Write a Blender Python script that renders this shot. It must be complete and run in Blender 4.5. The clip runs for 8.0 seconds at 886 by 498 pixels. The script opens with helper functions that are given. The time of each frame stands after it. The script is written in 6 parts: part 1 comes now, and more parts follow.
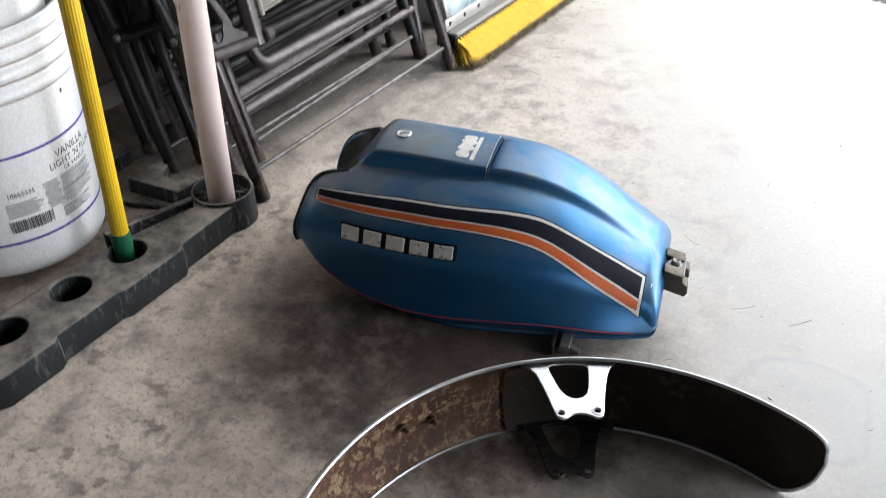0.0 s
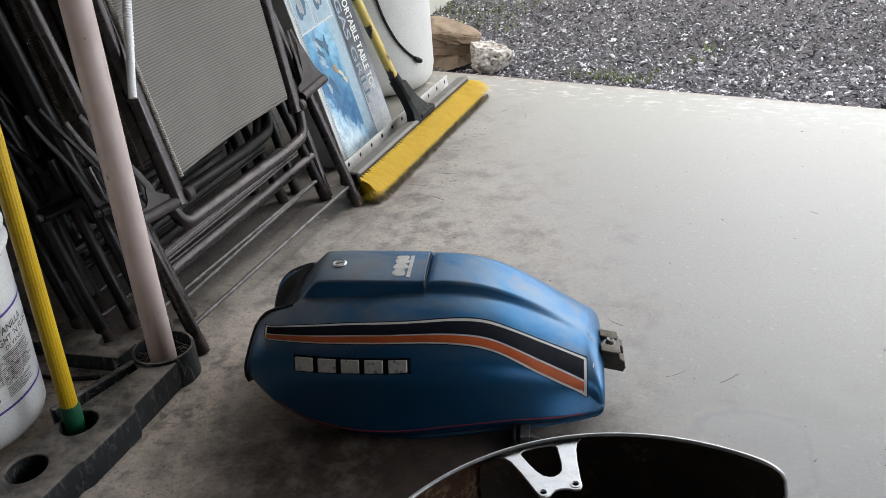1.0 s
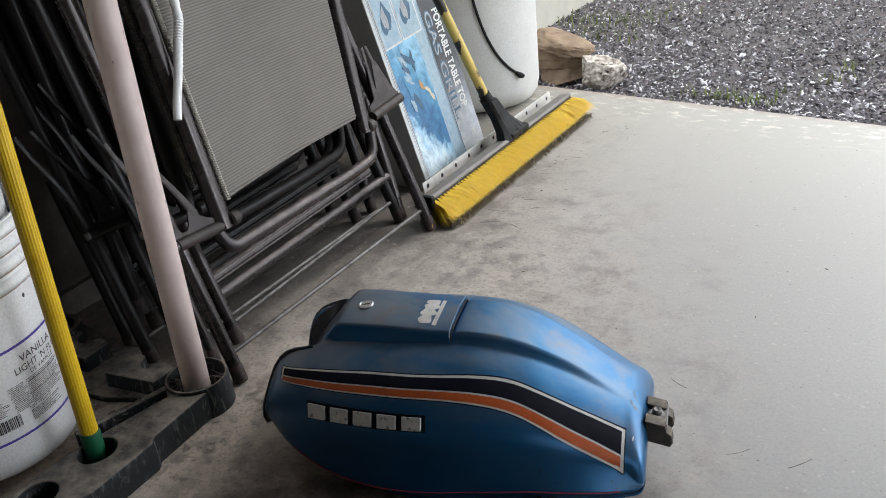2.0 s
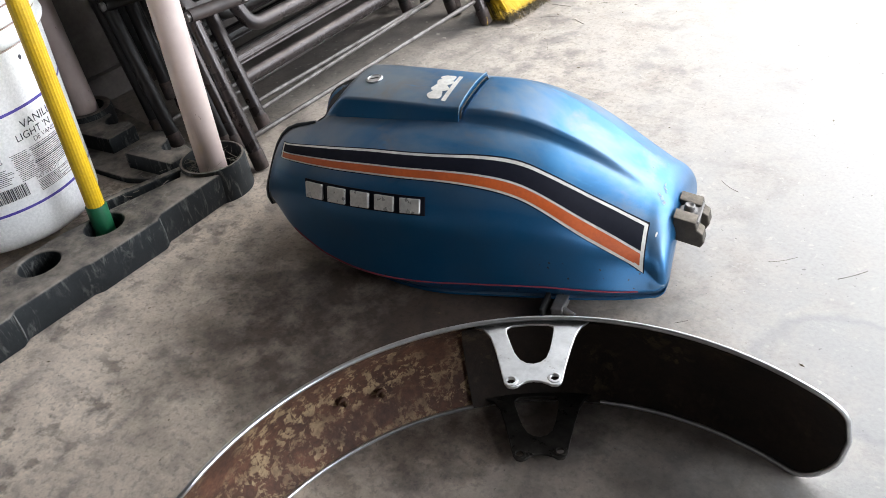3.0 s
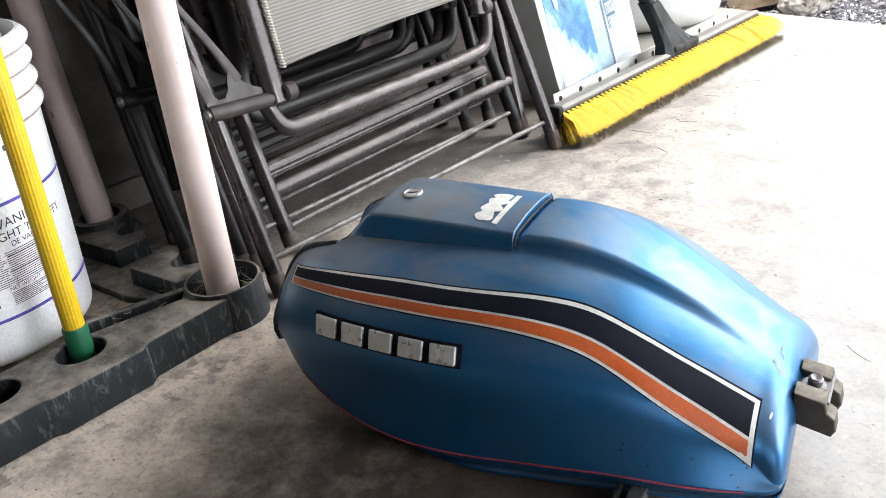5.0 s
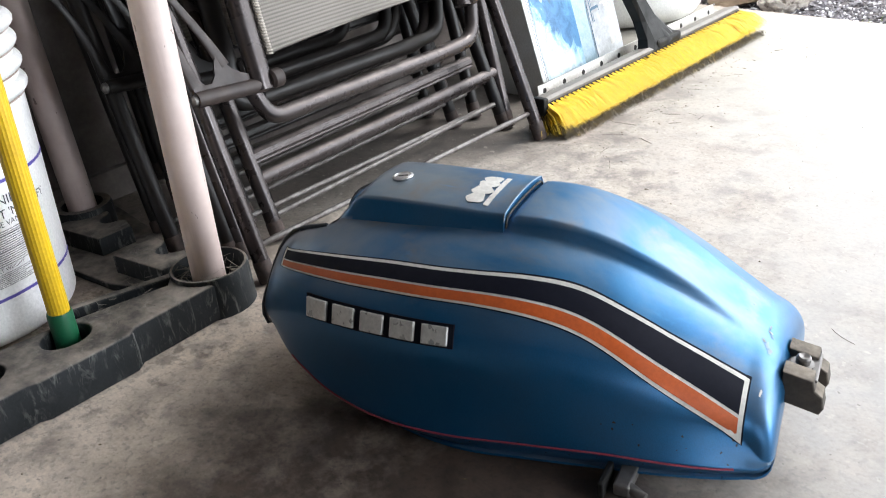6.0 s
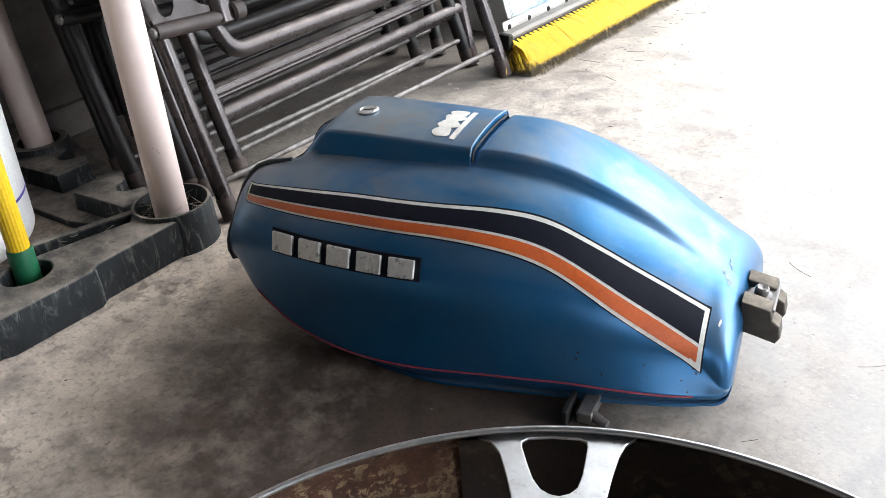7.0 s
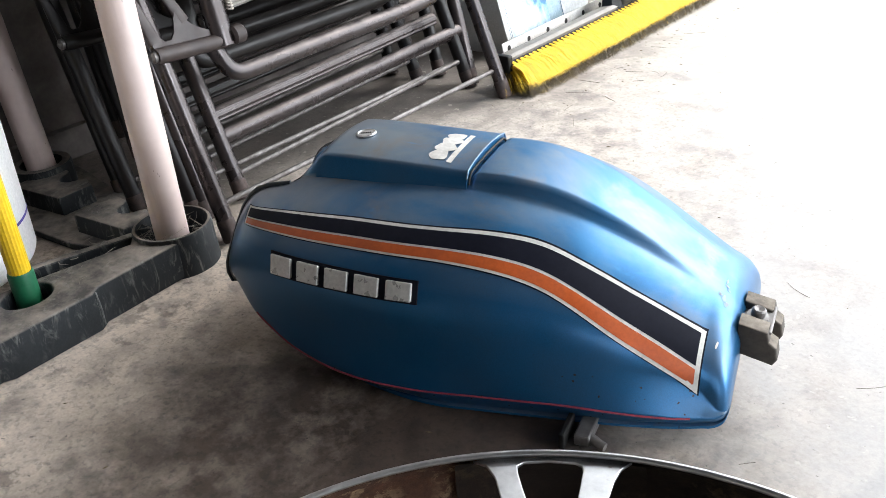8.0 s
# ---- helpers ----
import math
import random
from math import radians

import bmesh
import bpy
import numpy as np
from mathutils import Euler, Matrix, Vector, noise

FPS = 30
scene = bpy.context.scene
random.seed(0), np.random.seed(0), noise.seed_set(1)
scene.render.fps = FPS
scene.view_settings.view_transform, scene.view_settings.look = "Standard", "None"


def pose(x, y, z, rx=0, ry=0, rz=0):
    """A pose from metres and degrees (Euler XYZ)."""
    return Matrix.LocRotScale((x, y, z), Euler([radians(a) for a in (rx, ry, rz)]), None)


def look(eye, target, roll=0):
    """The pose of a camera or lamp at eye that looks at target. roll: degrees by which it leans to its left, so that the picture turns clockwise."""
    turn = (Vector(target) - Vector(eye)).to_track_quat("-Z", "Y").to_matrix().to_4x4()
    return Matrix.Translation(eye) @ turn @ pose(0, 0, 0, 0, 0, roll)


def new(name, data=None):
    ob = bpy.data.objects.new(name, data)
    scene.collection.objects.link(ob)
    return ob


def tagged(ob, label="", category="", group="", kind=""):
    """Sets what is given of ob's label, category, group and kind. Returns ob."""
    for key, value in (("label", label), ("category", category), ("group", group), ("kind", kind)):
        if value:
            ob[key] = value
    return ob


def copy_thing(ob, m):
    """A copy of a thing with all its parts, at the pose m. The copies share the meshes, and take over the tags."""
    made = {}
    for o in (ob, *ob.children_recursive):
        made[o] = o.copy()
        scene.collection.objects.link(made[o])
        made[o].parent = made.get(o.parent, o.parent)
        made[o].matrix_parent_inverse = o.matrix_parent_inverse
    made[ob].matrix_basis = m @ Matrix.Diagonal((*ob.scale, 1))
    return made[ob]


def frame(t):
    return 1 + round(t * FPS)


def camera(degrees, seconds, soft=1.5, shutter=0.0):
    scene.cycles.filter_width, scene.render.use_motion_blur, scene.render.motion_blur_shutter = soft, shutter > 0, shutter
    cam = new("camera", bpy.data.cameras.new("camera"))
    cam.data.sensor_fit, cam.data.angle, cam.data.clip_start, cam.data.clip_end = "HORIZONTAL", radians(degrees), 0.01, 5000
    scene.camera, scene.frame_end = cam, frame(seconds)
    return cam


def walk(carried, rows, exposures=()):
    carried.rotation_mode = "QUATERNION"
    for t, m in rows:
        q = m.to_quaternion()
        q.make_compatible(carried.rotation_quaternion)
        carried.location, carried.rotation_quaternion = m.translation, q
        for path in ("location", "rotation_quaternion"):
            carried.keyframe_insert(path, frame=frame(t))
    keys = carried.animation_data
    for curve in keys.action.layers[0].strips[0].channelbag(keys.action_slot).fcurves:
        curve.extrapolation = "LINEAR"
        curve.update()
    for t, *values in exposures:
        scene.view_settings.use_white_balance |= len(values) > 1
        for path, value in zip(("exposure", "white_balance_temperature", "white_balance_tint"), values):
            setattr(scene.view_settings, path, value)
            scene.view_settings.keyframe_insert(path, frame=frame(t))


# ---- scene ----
# The walk: a hand-held camera that leans over the tank and the mudguard.
cam = camera(53.0, 8.0, soft=0.8, shutter=0.15)
PATH = [
    (0, (0.523, -0.929, 0.899), (-0.33, 0.427, -0.299), 0.2),
    (0.5, (0.561, -1.059, 0.912), (-0.247, 0.527, 0.0), -4.2),
    (1, (0.494, -1.042, 0.91), (-0.209, 0.578, -0.029), -4.4),
    (1.2, (0.482, -1.013, 0.913), (-0.295, 0.589, 0.002), -5.1),
    (2.3, (0.657, -0.813, 0.883), (-0.392, 0.596, -0.072), -6.1),
    (2.5, (0.684, -0.806, 0.841), (-0.4, 0.538, -0.168), -6.3),
    (3, (0.658, -0.726, 0.748), (-0.462, 0.437, -0.432), -9.0),
    (3.5, (0.59, -0.631, 0.691), (-0.622, 0.506, -0.422), -8.8),
    (4, (0.561, -0.586, 0.654), (-0.714, 0.562, -0.375), -7.1),
    (4.5, (0.542, -0.564, 0.625), (-0.749, 0.61, -0.351), -7.4),
    (4.7, (0.533, -0.553, 0.621), (-0.772, 0.634, -0.321), -7.7),
    (5.8, (0.516, -0.566, 0.612), (-0.793, 0.67, -0.258), -6.6),
    (6, (0.519, -0.572, 0.603), (-0.754, 0.673, -0.307), -6.4),
    (6.5, (0.522, -0.58, 0.595), (-0.67, 0.668, -0.416), -5.4),
    (7, (0.52, -0.58, 0.597), (-0.656, 0.667, -0.433), -5.4),
    (7.5, (0.521, -0.578, 0.595), (-0.673, 0.668, -0.416), -5.7),
    (8, (0.526, -0.575, 0.603), (-0.668, 0.682, -0.393), -5.7),
]
EXPOSURES = [
    (0.0, 0.52), (0.25, 0.15), (0.5, -0.2), (1.0, -0.43), (1.2, -0.43), (2.3, -0.34), (2.5, -0.05),
    (3.0, 0.68), (3.5, 1.0), (4.5, 0.95), (5.8, 0.70), (6.0, 0.66), (6.5, 0.88), (8.0, 0.88),
]
walk(cam, [(t, look(eye, target, roll)) for t, eye, target, roll in PATH], EXPOSURES)

# ---- world and light: an overcast day outside a wide open garage door ----
world = bpy.data.worlds.new("overcast_sky")
scene.world = world
world.use_nodes = True
wn = world.node_tree.nodes
sky = wn.new("ShaderNodeTexSky")
sky.sky_type = "NISHITA"
sky.sun_disc = False
sky.sun_elevation = radians(52)
sky.sun_rotation = radians(35)
sky.air_density = 1.0
sky.dust_density = 6.0
sky.ozone_density = 0.6
haze = wn.new("ShaderNodeMixRGB")
haze.inputs["Fac"].default_value = 0.75
haze.inputs["Color2"].default_value = (20.6, 22.0, 23.3, 1)
world.node_tree.links.new(sky.outputs[0], haze.inputs["Color1"])
world.node_tree.links.new(haze.outputs[0], wn["Background"].inputs["Color"])
wn["Background"].inputs["Strength"].default_value = 0.15
sun_data = bpy.data.lights.new("sun", "SUN")
sun_data.energy, sun_data.angle, sun_data.color = 1.4, radians(14), (1.0, 0.97, 0.92)
sun = new("sun", sun_data)
sun.matrix_world = look((3, 6, 9), (0, 0.8, 0))
# area lamps stand in for door daylight; the second fills an added side opening
for wide, energy, eye, target in ((4.0, 54.0, (2.1, 1.58, 1.12), (1.6, 0.0, 0.75)), (1.1, 70.0, (4.14, 0.84, 1.12), (2.0, 0.60, 0.7))):
    door_data = bpy.data.lights.new("door_daylight", "AREA")
    door_data.shape, door_data.size, door_data.size_y = "RECTANGLE", wide, 1.9
    door_data.energy, door_data.color = energy, (0.875, 0.93, 1.0)
    door_light = new("door_daylight", door_data)
    door_light.matrix_world = look(eye, target)


# ---- small tools ----
def smooth_table(rows, s):
    """A smooth curve through rows of (place, value, value, ...), at s."""
    xs = [r[0] for r in rows]
    if s <= xs[0]:
        return list(rows[0][1:])
    if s >= xs[-1]:
        return list(rows[-1][1:])
    i = max(j for j in range(len(xs)) if xs[j] <= s)
    i = min(i, len(xs) - 2)
    h, u = xs[i + 1] - xs[i], (s - xs[i]) / (xs[i + 1] - xs[i])
    out = []
    for k in range(1, len(rows[0])):
        p0, p1 = rows[i][k], rows[i + 1][k]
        m0 = (p1 - rows[i - 1][k]) / (xs[i + 1] - xs[i - 1]) if i > 0 else (p1 - p0) / h
        m1 = (rows[i + 2][k] - p0) / (xs[i + 2] - xs[i]) if i + 2 < len(rows) else (p1 - p0) / h
        u2, u3 = u * u, u * u * u
        out.append((2 * u3 - 3 * u2 + 1) * p0 + (u3 - 2 * u2 + u) * h * m0 + (3 * u2 - 2 * u3) * p1 + (u3 - u2) * h * m1)
    return out


def step(a, b, x):
    u = min(1.0, max(0.0, (x - a) / (b - a)))
    return u * u * (3 - 2 * u)


def mesh_of(name, verts, faces, material=None, smooth=True):
    me = bpy.data.meshes.new(name)
    me.from_pydata([tuple(v) for v in verts], [], faces)
    me.validate()
    if smooth:
        me.polygons.foreach_set("use_smooth", [True] * len(me.polygons))
    if material:
        me.materials.append(material)
    return me


def put(name, me, parent=None, label="", at=None):
    ob = new(name, me)
    if at is not None:
        ob.matrix_basis = at
    if parent is not None:
        ob.parent = parent
    if label:
        tagged(ob, label)
    return ob


def part(name, bm, material, parent=None, label="", smooth=False):
    """Links a bmesh as one mesh object under a thing or a part."""
    me = bpy.data.meshes.new(name)
    bmesh.ops.recalc_face_normals(bm, faces=bm.faces[:])
    bm.to_mesh(me)
    bm.free()
    me.materials.append(material)
    if smooth:
        me.polygons.foreach_set("use_smooth", [True] * len(me.polygons))
        me.set_sharp_from_angle(angle=radians(38))
    return put(name, me, parent, label)


def thing(name, label, category, at=None, group="", kind=""):
    ob = new(name)
    ob.empty_display_size = 0.05
    if at is not None:
        ob.matrix_basis = at
    return tagged(ob, label, category, group, kind)


def rbox(x0, x1, y0, y1, z0, z1, bevel=0.0, segs=2):
    bm = bmesh.new()
    bmesh.ops.create_cube(bm, size=1.0)
    bmesh.ops.scale(bm, vec=(x1 - x0, y1 - y0, z1 - z0), verts=bm.verts)
    bmesh.ops.translate(bm, vec=((x0 + x1) / 2, (y0 + y1) / 2, (z0 + z1) / 2), verts=bm.verts)
    if bevel:
        bmesh.ops.bevel(bm, geom=bm.edges[:], offset=bevel, segments=segs, profile=0.5, affect="EDGES")
    return bm


def tube(points, r, n=14, closed_ends=True, squash=1.0):
    """A bmesh tube of radius r (or one radius a point) along points."""
    pts = [Vector(p) for p in points]
    rs = r if isinstance(r, (list, tuple)) else [r] * len(pts)
    bm, rings, side = bmesh.new(), [], None
    for i, p in enumerate(pts):
        d = (pts[min(i + 1, len(pts) - 1)] - pts[max(i - 1, 0)]).normalized()
        if side is None:
            side = d.cross(Vector((0, 0, 1)) if abs(d.z) < 0.9 else Vector((1, 0, 0))).normalized()
        side = (side - d * side.dot(d)).normalized()
        up = d.cross(side)
        rings.append([bm.verts.new(p + rs[i] * (math.cos(a) * side + squash * math.sin(a) * up)) for a in (2 * math.pi * k / n for k in range(n))])
    for a, b in zip(rings, rings[1:]):
        for k in range(n):
            bm.faces.new((a[k], a[(k + 1) % n], b[(k + 1) % n], b[k]))
    if closed_ends:
        bm.faces.new(rings[0][::-1])
        bm.faces.new(rings[-1])
    return bm


def bent(points, r, steps=6):
    """Points with every inner corner rounded to radius r."""
    pts = [Vector(p) for p in points]
    out = [pts[0]]
    for a, b, c in zip(pts, pts[1:], pts[2:]):
        u, v = (a - b).normalized(), (c - b).normalized()
        cut = min(r, 0.45 * (a - b).length, 0.45 * (c - b).length)
        for k in range(steps + 1):
            f = k / steps
            out.append((b + u * cut) * (1 - f) ** 2 + b * 2 * f * (1 - f) + (b + v * cut) * f * f)
    return out + [pts[-1]]


def lathe(profile, n=48, closed=False):
    """A bmesh turned from rows of (radius, z)."""
    bm = bmesh.new()
    rings = [[bm.verts.new((r * math.cos(2 * math.pi * k / n), r * math.sin(2 * math.pi * k / n), z)) for k in range(n)] for r, z in profile]
    pairs = list(zip(rings, rings[1:])) + ([(rings[-1], rings[0])] if closed else [])
    for a, b in pairs:
        for k in range(n):
            bm.faces.new((a[k], a[(k + 1) % n], b[(k + 1) % n], b[k]))
    if not closed:
        if profile[0][0] > 1e-5:
            bm.faces.new(rings[0][::-1])
        if profile[-1][0] > 1e-5:
            bm.faces.new(rings[-1])
    bmesh.ops.remove_doubles(bm, verts=bm.verts[:], dist=1e-6)
    return bm


def curve_mesh(data):
    """The mesh of a curve or text, with the curve itself removed again."""
    ob = bpy.data.objects.new("outline", data)
    scene.collection.objects.link(ob)
    bpy.context.view_layer.update()
    me = bpy.data.meshes.new_from_object(ob.evaluated_get(bpy.context.evaluated_depsgraph_get()))
    bpy.data.objects.remove(ob)
    bpy.data.curves.remove(data)
    return me


def plate(outlines, thick, bevel=0.0):
    """A flat plate in the xy plane, from z = 0 to thick: the first outline with the others cut out of it."""
    cu = bpy.data.curves.new("outline", "CURVE")
    cu.dimensions, cu.fill_mode = "2D", "BOTH"
    cu.extrude, cu.bevel_depth, cu.bevel_resolution = thick / 2 - bevel, bevel, 2
    cu.offset = -bevel
    for pts in outlines:
        sp = cu.splines.new("POLY")
        sp.points.add(len(pts) - 1)
        for q, (x, y) in zip(sp.points, pts):
            q.co = (x, y, 0, 1)
        sp.use_cyclic_u = True
    bm = bmesh.new()
    me = curve_mesh(cu)
    bm.from_mesh(me)
    bpy.data.meshes.remove(me)
    bmesh.ops.translate(bm, vec=(0, 0, thick / 2), verts=bm.verts)
    bmesh.ops.remove_doubles(bm, verts=bm.verts[:], dist=1e-6)
    return bm


def ring(cx, cy, rx, ry=None, n=24, turn=0.0):
    ry = rx if ry is None else ry
    c, s = math.cos(turn), math.sin(turn)
    out = []
    for k in range(n):
        a = 2 * math.pi * k / n
        u, v = rx * math.cos(a), ry * math.sin(a)
        out.append((cx + c * u - s * v, cy + s * u + c * v))
    return out


def text_mesh(words, size, align="LEFT", thick=0.0, bold=0.0):
    cu = bpy.data.curves.new("words", "FONT")
    cu.body, cu.size, cu.align_x, cu.extrude = words, size, align, thick
    cu.offset = bold
    return curve_mesh(cu)


# ---- materials ----
def material(name, rough=0.6, metal=0.0, **more):
    m = bpy.data.materials.new(name)
    m.use_nodes = True
    b = m.node_tree.nodes["Principled BSDF"]
    b.inputs["Roughness"].default_value = rough
    b.inputs["Metallic"].default_value = metal
    for key, value in more.items():
        b.inputs[key.replace("_", " ")].default_value = value
    return m, m.node_tree, b


def node(nt, kind, **values):
    n = nt.nodes.new(kind)
    for key, value in values.items():
        if key in n.inputs:
            n.inputs[key].default_value = value
    return n


def noise_tex(nt, scale, detail=6.0, rough=0.6, coord="Object", stretch=None, distort=0.0):
    tc = nt.nodes.new("ShaderNodeTexCoord")
    out = tc.outputs[coord]
    if stretch:
        mp = nt.nodes.new("ShaderNodeMapping")
        mp.inputs["Scale"].default_value = stretch
        nt.links.new(out, mp.inputs[0])
        out = mp.outputs[0]
    n = node(nt, "ShaderNodeTexNoise", Scale=scale, Detail=detail, Roughness=rough, Distortion=distort)
    nt.links.new(out, n.inputs["Vector"])
    return n.outputs["Fac"]


def ramp(nt, fac, stops):
    r = nt.nodes.new("ShaderNodeValToRGB")
    while len(r.color_ramp.elements) < len(stops):
        r.color_ramp.elements.new(0.5)
    for e, (p, c) in zip(r.color_ramp.elements, stops):
        e.position = p
        e.color = (*c, 1) if isinstance(c, tuple) else (c, c, c, 1)
    nt.links.new(fac, r.inputs[0])
    return r.outputs[0]


def mix(nt, fac, a, b, how="MIX"):
    m = nt.nodes.new("ShaderNodeMixRGB")
    m.blend_type = how
    for socket, value in ((m.inputs[0], fac), (m.inputs[1], a), (m.inputs[2], b)):
        if isinstance(value, (int, float)):
            socket.default_value = value if socket == m.inputs[0] else (value, value, value, 1)
        elif isinstance(value, tuple):
            socket.default_value = (*value, 1)
        else:
            nt.links.new(value, socket)
    return m.outputs[0]


def bump(nt, b, height, strength=0.3, distance=0.002):
    n = node(nt, "ShaderNodeBump", Strength=strength, Distance=distance)
    nt.links.new(height, n.inputs["Height"])
    nt.links.new(n.outputs[0], b.inputs["Normal"])


def worn(name, base, dark, rough=0.5, metal=0.0, scale=30.0, fine=250.0, amount=0.5, bumpy=0.2, **more):
    """A plain surface with stains at one scale and grain at a finer one."""
    m, nt, b = material(name, rough, metal, **more)
    large = ramp(nt, noise_tex(nt, scale, 5), [(0.38, 0.0), (0.68, 1.0)])
    grain = noise_tex(nt, fine, 3)
    c = mix(nt, large, base, dark)
    f = node(nt, "ShaderNodeMath")
    f.operation = "MULTIPLY"
    nt.links.new(large, f.inputs[0])
    f.inputs[1].default_value = amount
    nt.links.new(f.outputs[0], c.node.inputs[0])
    c = mix(nt, 0.25, c, ramp(nt, grain, [(0.3, 0.25), (0.7, 1.0)]), "MULTIPLY")
    nt.links.new(c, b.inputs["Base Color"])
    nt.links.new(ramp(nt, noise_tex(nt, scale * 1.7, 4), [(0.3, max(0.05, rough - 0.12)), (0.7, min(1.0, rough + 0.12))]), b.inputs["Roughness"])
    bump(nt, b, grain, bumpy, 0.0008)
    return m


def dusty(m, colour, amount=0.6, scale=22.0):
    """Dust that has settled on what faces up."""
    nt = m.node_tree
    b = nt.nodes["Principled BSDF"]
    g = nt.nodes.new("ShaderNodeNewGeometry")
    sep = nt.nodes.new("ShaderNodeSeparateXYZ")
    nt.links.new(g.outputs["Normal"], sep.inputs[0])
    up = ramp(nt, sep.outputs[2], [(0.35, 0.0), (0.95, 1.0)])
    spots = ramp(nt, noise_tex(nt, scale, 7, 0.65), [(0.35, 0.15), (0.7, 1.0)])
    f = mix(nt, 1.0, up, spots, "MULTIPLY")
    f = mix(nt, 1.0, f, amount, "MULTIPLY")
    old = b.inputs["Base Color"].links[0].from_socket if b.inputs["Base Color"].links else tuple(b.inputs["Base Color"].default_value)[:3]
    nt.links.new(mix(nt, f, old, colour), b.inputs["Base Color"])
    oldr = b.inputs["Roughness"].links[0].from_socket if b.inputs["Roughness"].links else b.inputs["Roughness"].default_value
    nt.links.new(mix(nt, f, oldr, 0.85), b.inputs["Roughness"])
    return m


def concrete_material():
    m, nt, b = material("floor_concrete", 0.55)
    big = noise_tex(nt, 2.2, 4, 0.55)
    mid = noise_tex(nt, 9.0, 8, 0.62, distort=0.3)
    cloud = noise_tex(nt, 26.0, 8, 0.65)
    fine = noise_tex(nt, 240.0, 4, 0.6)
    # base colour lifted to make up for the weak light by the wall
    c = ramp(nt, mid, [(0.34, (0.53, 0.445, 0.38)), (0.50, (0.68, 0.575, 0.485)), (0.68, (0.77, 0.655, 0.555))])
    blots = ramp(nt, noise_tex(nt, 19.0, 9, 0.62, distort=0.1), [(0.47, 0.0), (0.62, 1.0)])
    zone = ramp(nt, noise_tex(nt, 6.0, 3, 0.5), [(0.40, 0.0), (0.52, 1.0)])
    c = mix(nt, mix(nt, 1.0, mix(nt, 1.0, blots, zone, "MULTIPLY"), 0.62, "MULTIPLY"), c, (0.22, 0.185, 0.175))
    c = mix(nt, 0.34, c, ramp(nt, cloud, [(0.32, 0.45), (0.52, 0.92), (0.72, 1.22)]), "MULTIPLY")
    c = mix(nt, 0.35, c, ramp(nt, big, [(0.35, 0.62), (0.65, 1.12)]), "MULTIPLY")
    c = mix(nt, 0.36, c, ramp(nt, fine, [(0.3, 0.55), (0.7, 1.25)]), "MULTIPLY")
    gritty = ramp(nt, noise_tex(nt, 110.0, 5, 0.65), [(0.52, 0.0), (0.62, 1.0)])
    c = mix(nt, mix(nt, 1.0, gritty, 0.42, "MULTIPLY"), c, (0.16, 0.15, 0.14))
    # pale base kept by the wall to offset weak light, greyer towards the door
    tc = nt.nodes.new("ShaderNodeTexCoord")
    sep = nt.nodes.new("ShaderNodeSeparateXYZ")
    nt.links.new(tc.outputs["Object"], sep.inputs[0])
    away = nt.nodes.new("ShaderNodeMath")
    away.operation = "MULTIPLY_ADD"
    nt.links.new(mid, away.inputs[0])
    away.inputs[1].default_value = 0.9
    slope = nt.nodes.new("ShaderNodeMath")
    slope.operation = "MULTIPLY_ADD"
    nt.links.new(sep.outputs[1], slope.inputs[0])
    slope.inputs[1].default_value = 0.5
    nt.links.new(sep.outputs[0], slope.inputs[2])
    nt.links.new(slope.outputs[0], away.inputs[2])
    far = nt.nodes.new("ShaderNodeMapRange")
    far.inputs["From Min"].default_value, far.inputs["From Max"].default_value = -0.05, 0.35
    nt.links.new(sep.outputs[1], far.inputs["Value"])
    # darker, cooler tint towards +y
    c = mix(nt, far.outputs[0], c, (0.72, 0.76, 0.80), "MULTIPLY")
    doorward = ramp(nt, away.outputs[0], [(0.52, 0.0), (1.0, 1.0)])
    c = mix(nt, doorward, c, mix(nt, 0.4, (0.365, 0.352, 0.340), mix(nt, 0.5, ramp(nt, cloud, [(0.3, 0.70), (0.7, 1.10)]), ramp(nt, noise_tex(nt, 190.0, 4, 0.6), [(0.36, 0.62), (0.50, 1.0), (0.62, 1.15)])), "MULTIPLY"))
    # dirt beside the chairs, with the shade under them painted in
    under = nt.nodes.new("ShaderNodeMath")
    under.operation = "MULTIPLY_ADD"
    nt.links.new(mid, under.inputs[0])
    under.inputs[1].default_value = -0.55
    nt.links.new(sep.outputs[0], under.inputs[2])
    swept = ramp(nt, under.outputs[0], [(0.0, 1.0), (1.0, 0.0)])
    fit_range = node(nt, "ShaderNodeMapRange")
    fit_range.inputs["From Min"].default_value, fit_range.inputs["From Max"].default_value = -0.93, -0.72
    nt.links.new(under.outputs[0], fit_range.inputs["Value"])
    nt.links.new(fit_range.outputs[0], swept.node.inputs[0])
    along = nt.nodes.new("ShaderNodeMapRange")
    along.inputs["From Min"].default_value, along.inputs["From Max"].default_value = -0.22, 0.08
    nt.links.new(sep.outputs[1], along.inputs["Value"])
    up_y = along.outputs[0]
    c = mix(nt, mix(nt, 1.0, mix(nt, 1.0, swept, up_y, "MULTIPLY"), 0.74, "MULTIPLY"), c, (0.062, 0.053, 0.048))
    # soot brushed out past the end of the broom
    smear = ramp(nt, noise_tex(nt, 8.0, 8, 0.68, stretch=(1.0, 0.7, 1), distort=0.8), [(0.40, 0.15), (0.60, 1.0)])
    beside = node(nt, "ShaderNodeMapRange")
    beside.inputs["From Min"].default_value, beside.inputs["From Max"].default_value = -0.20, -0.52
    nt.links.new(sep.outputs[0], beside.inputs["Value"])
    beyond = node(nt, "ShaderNodeMapRange")
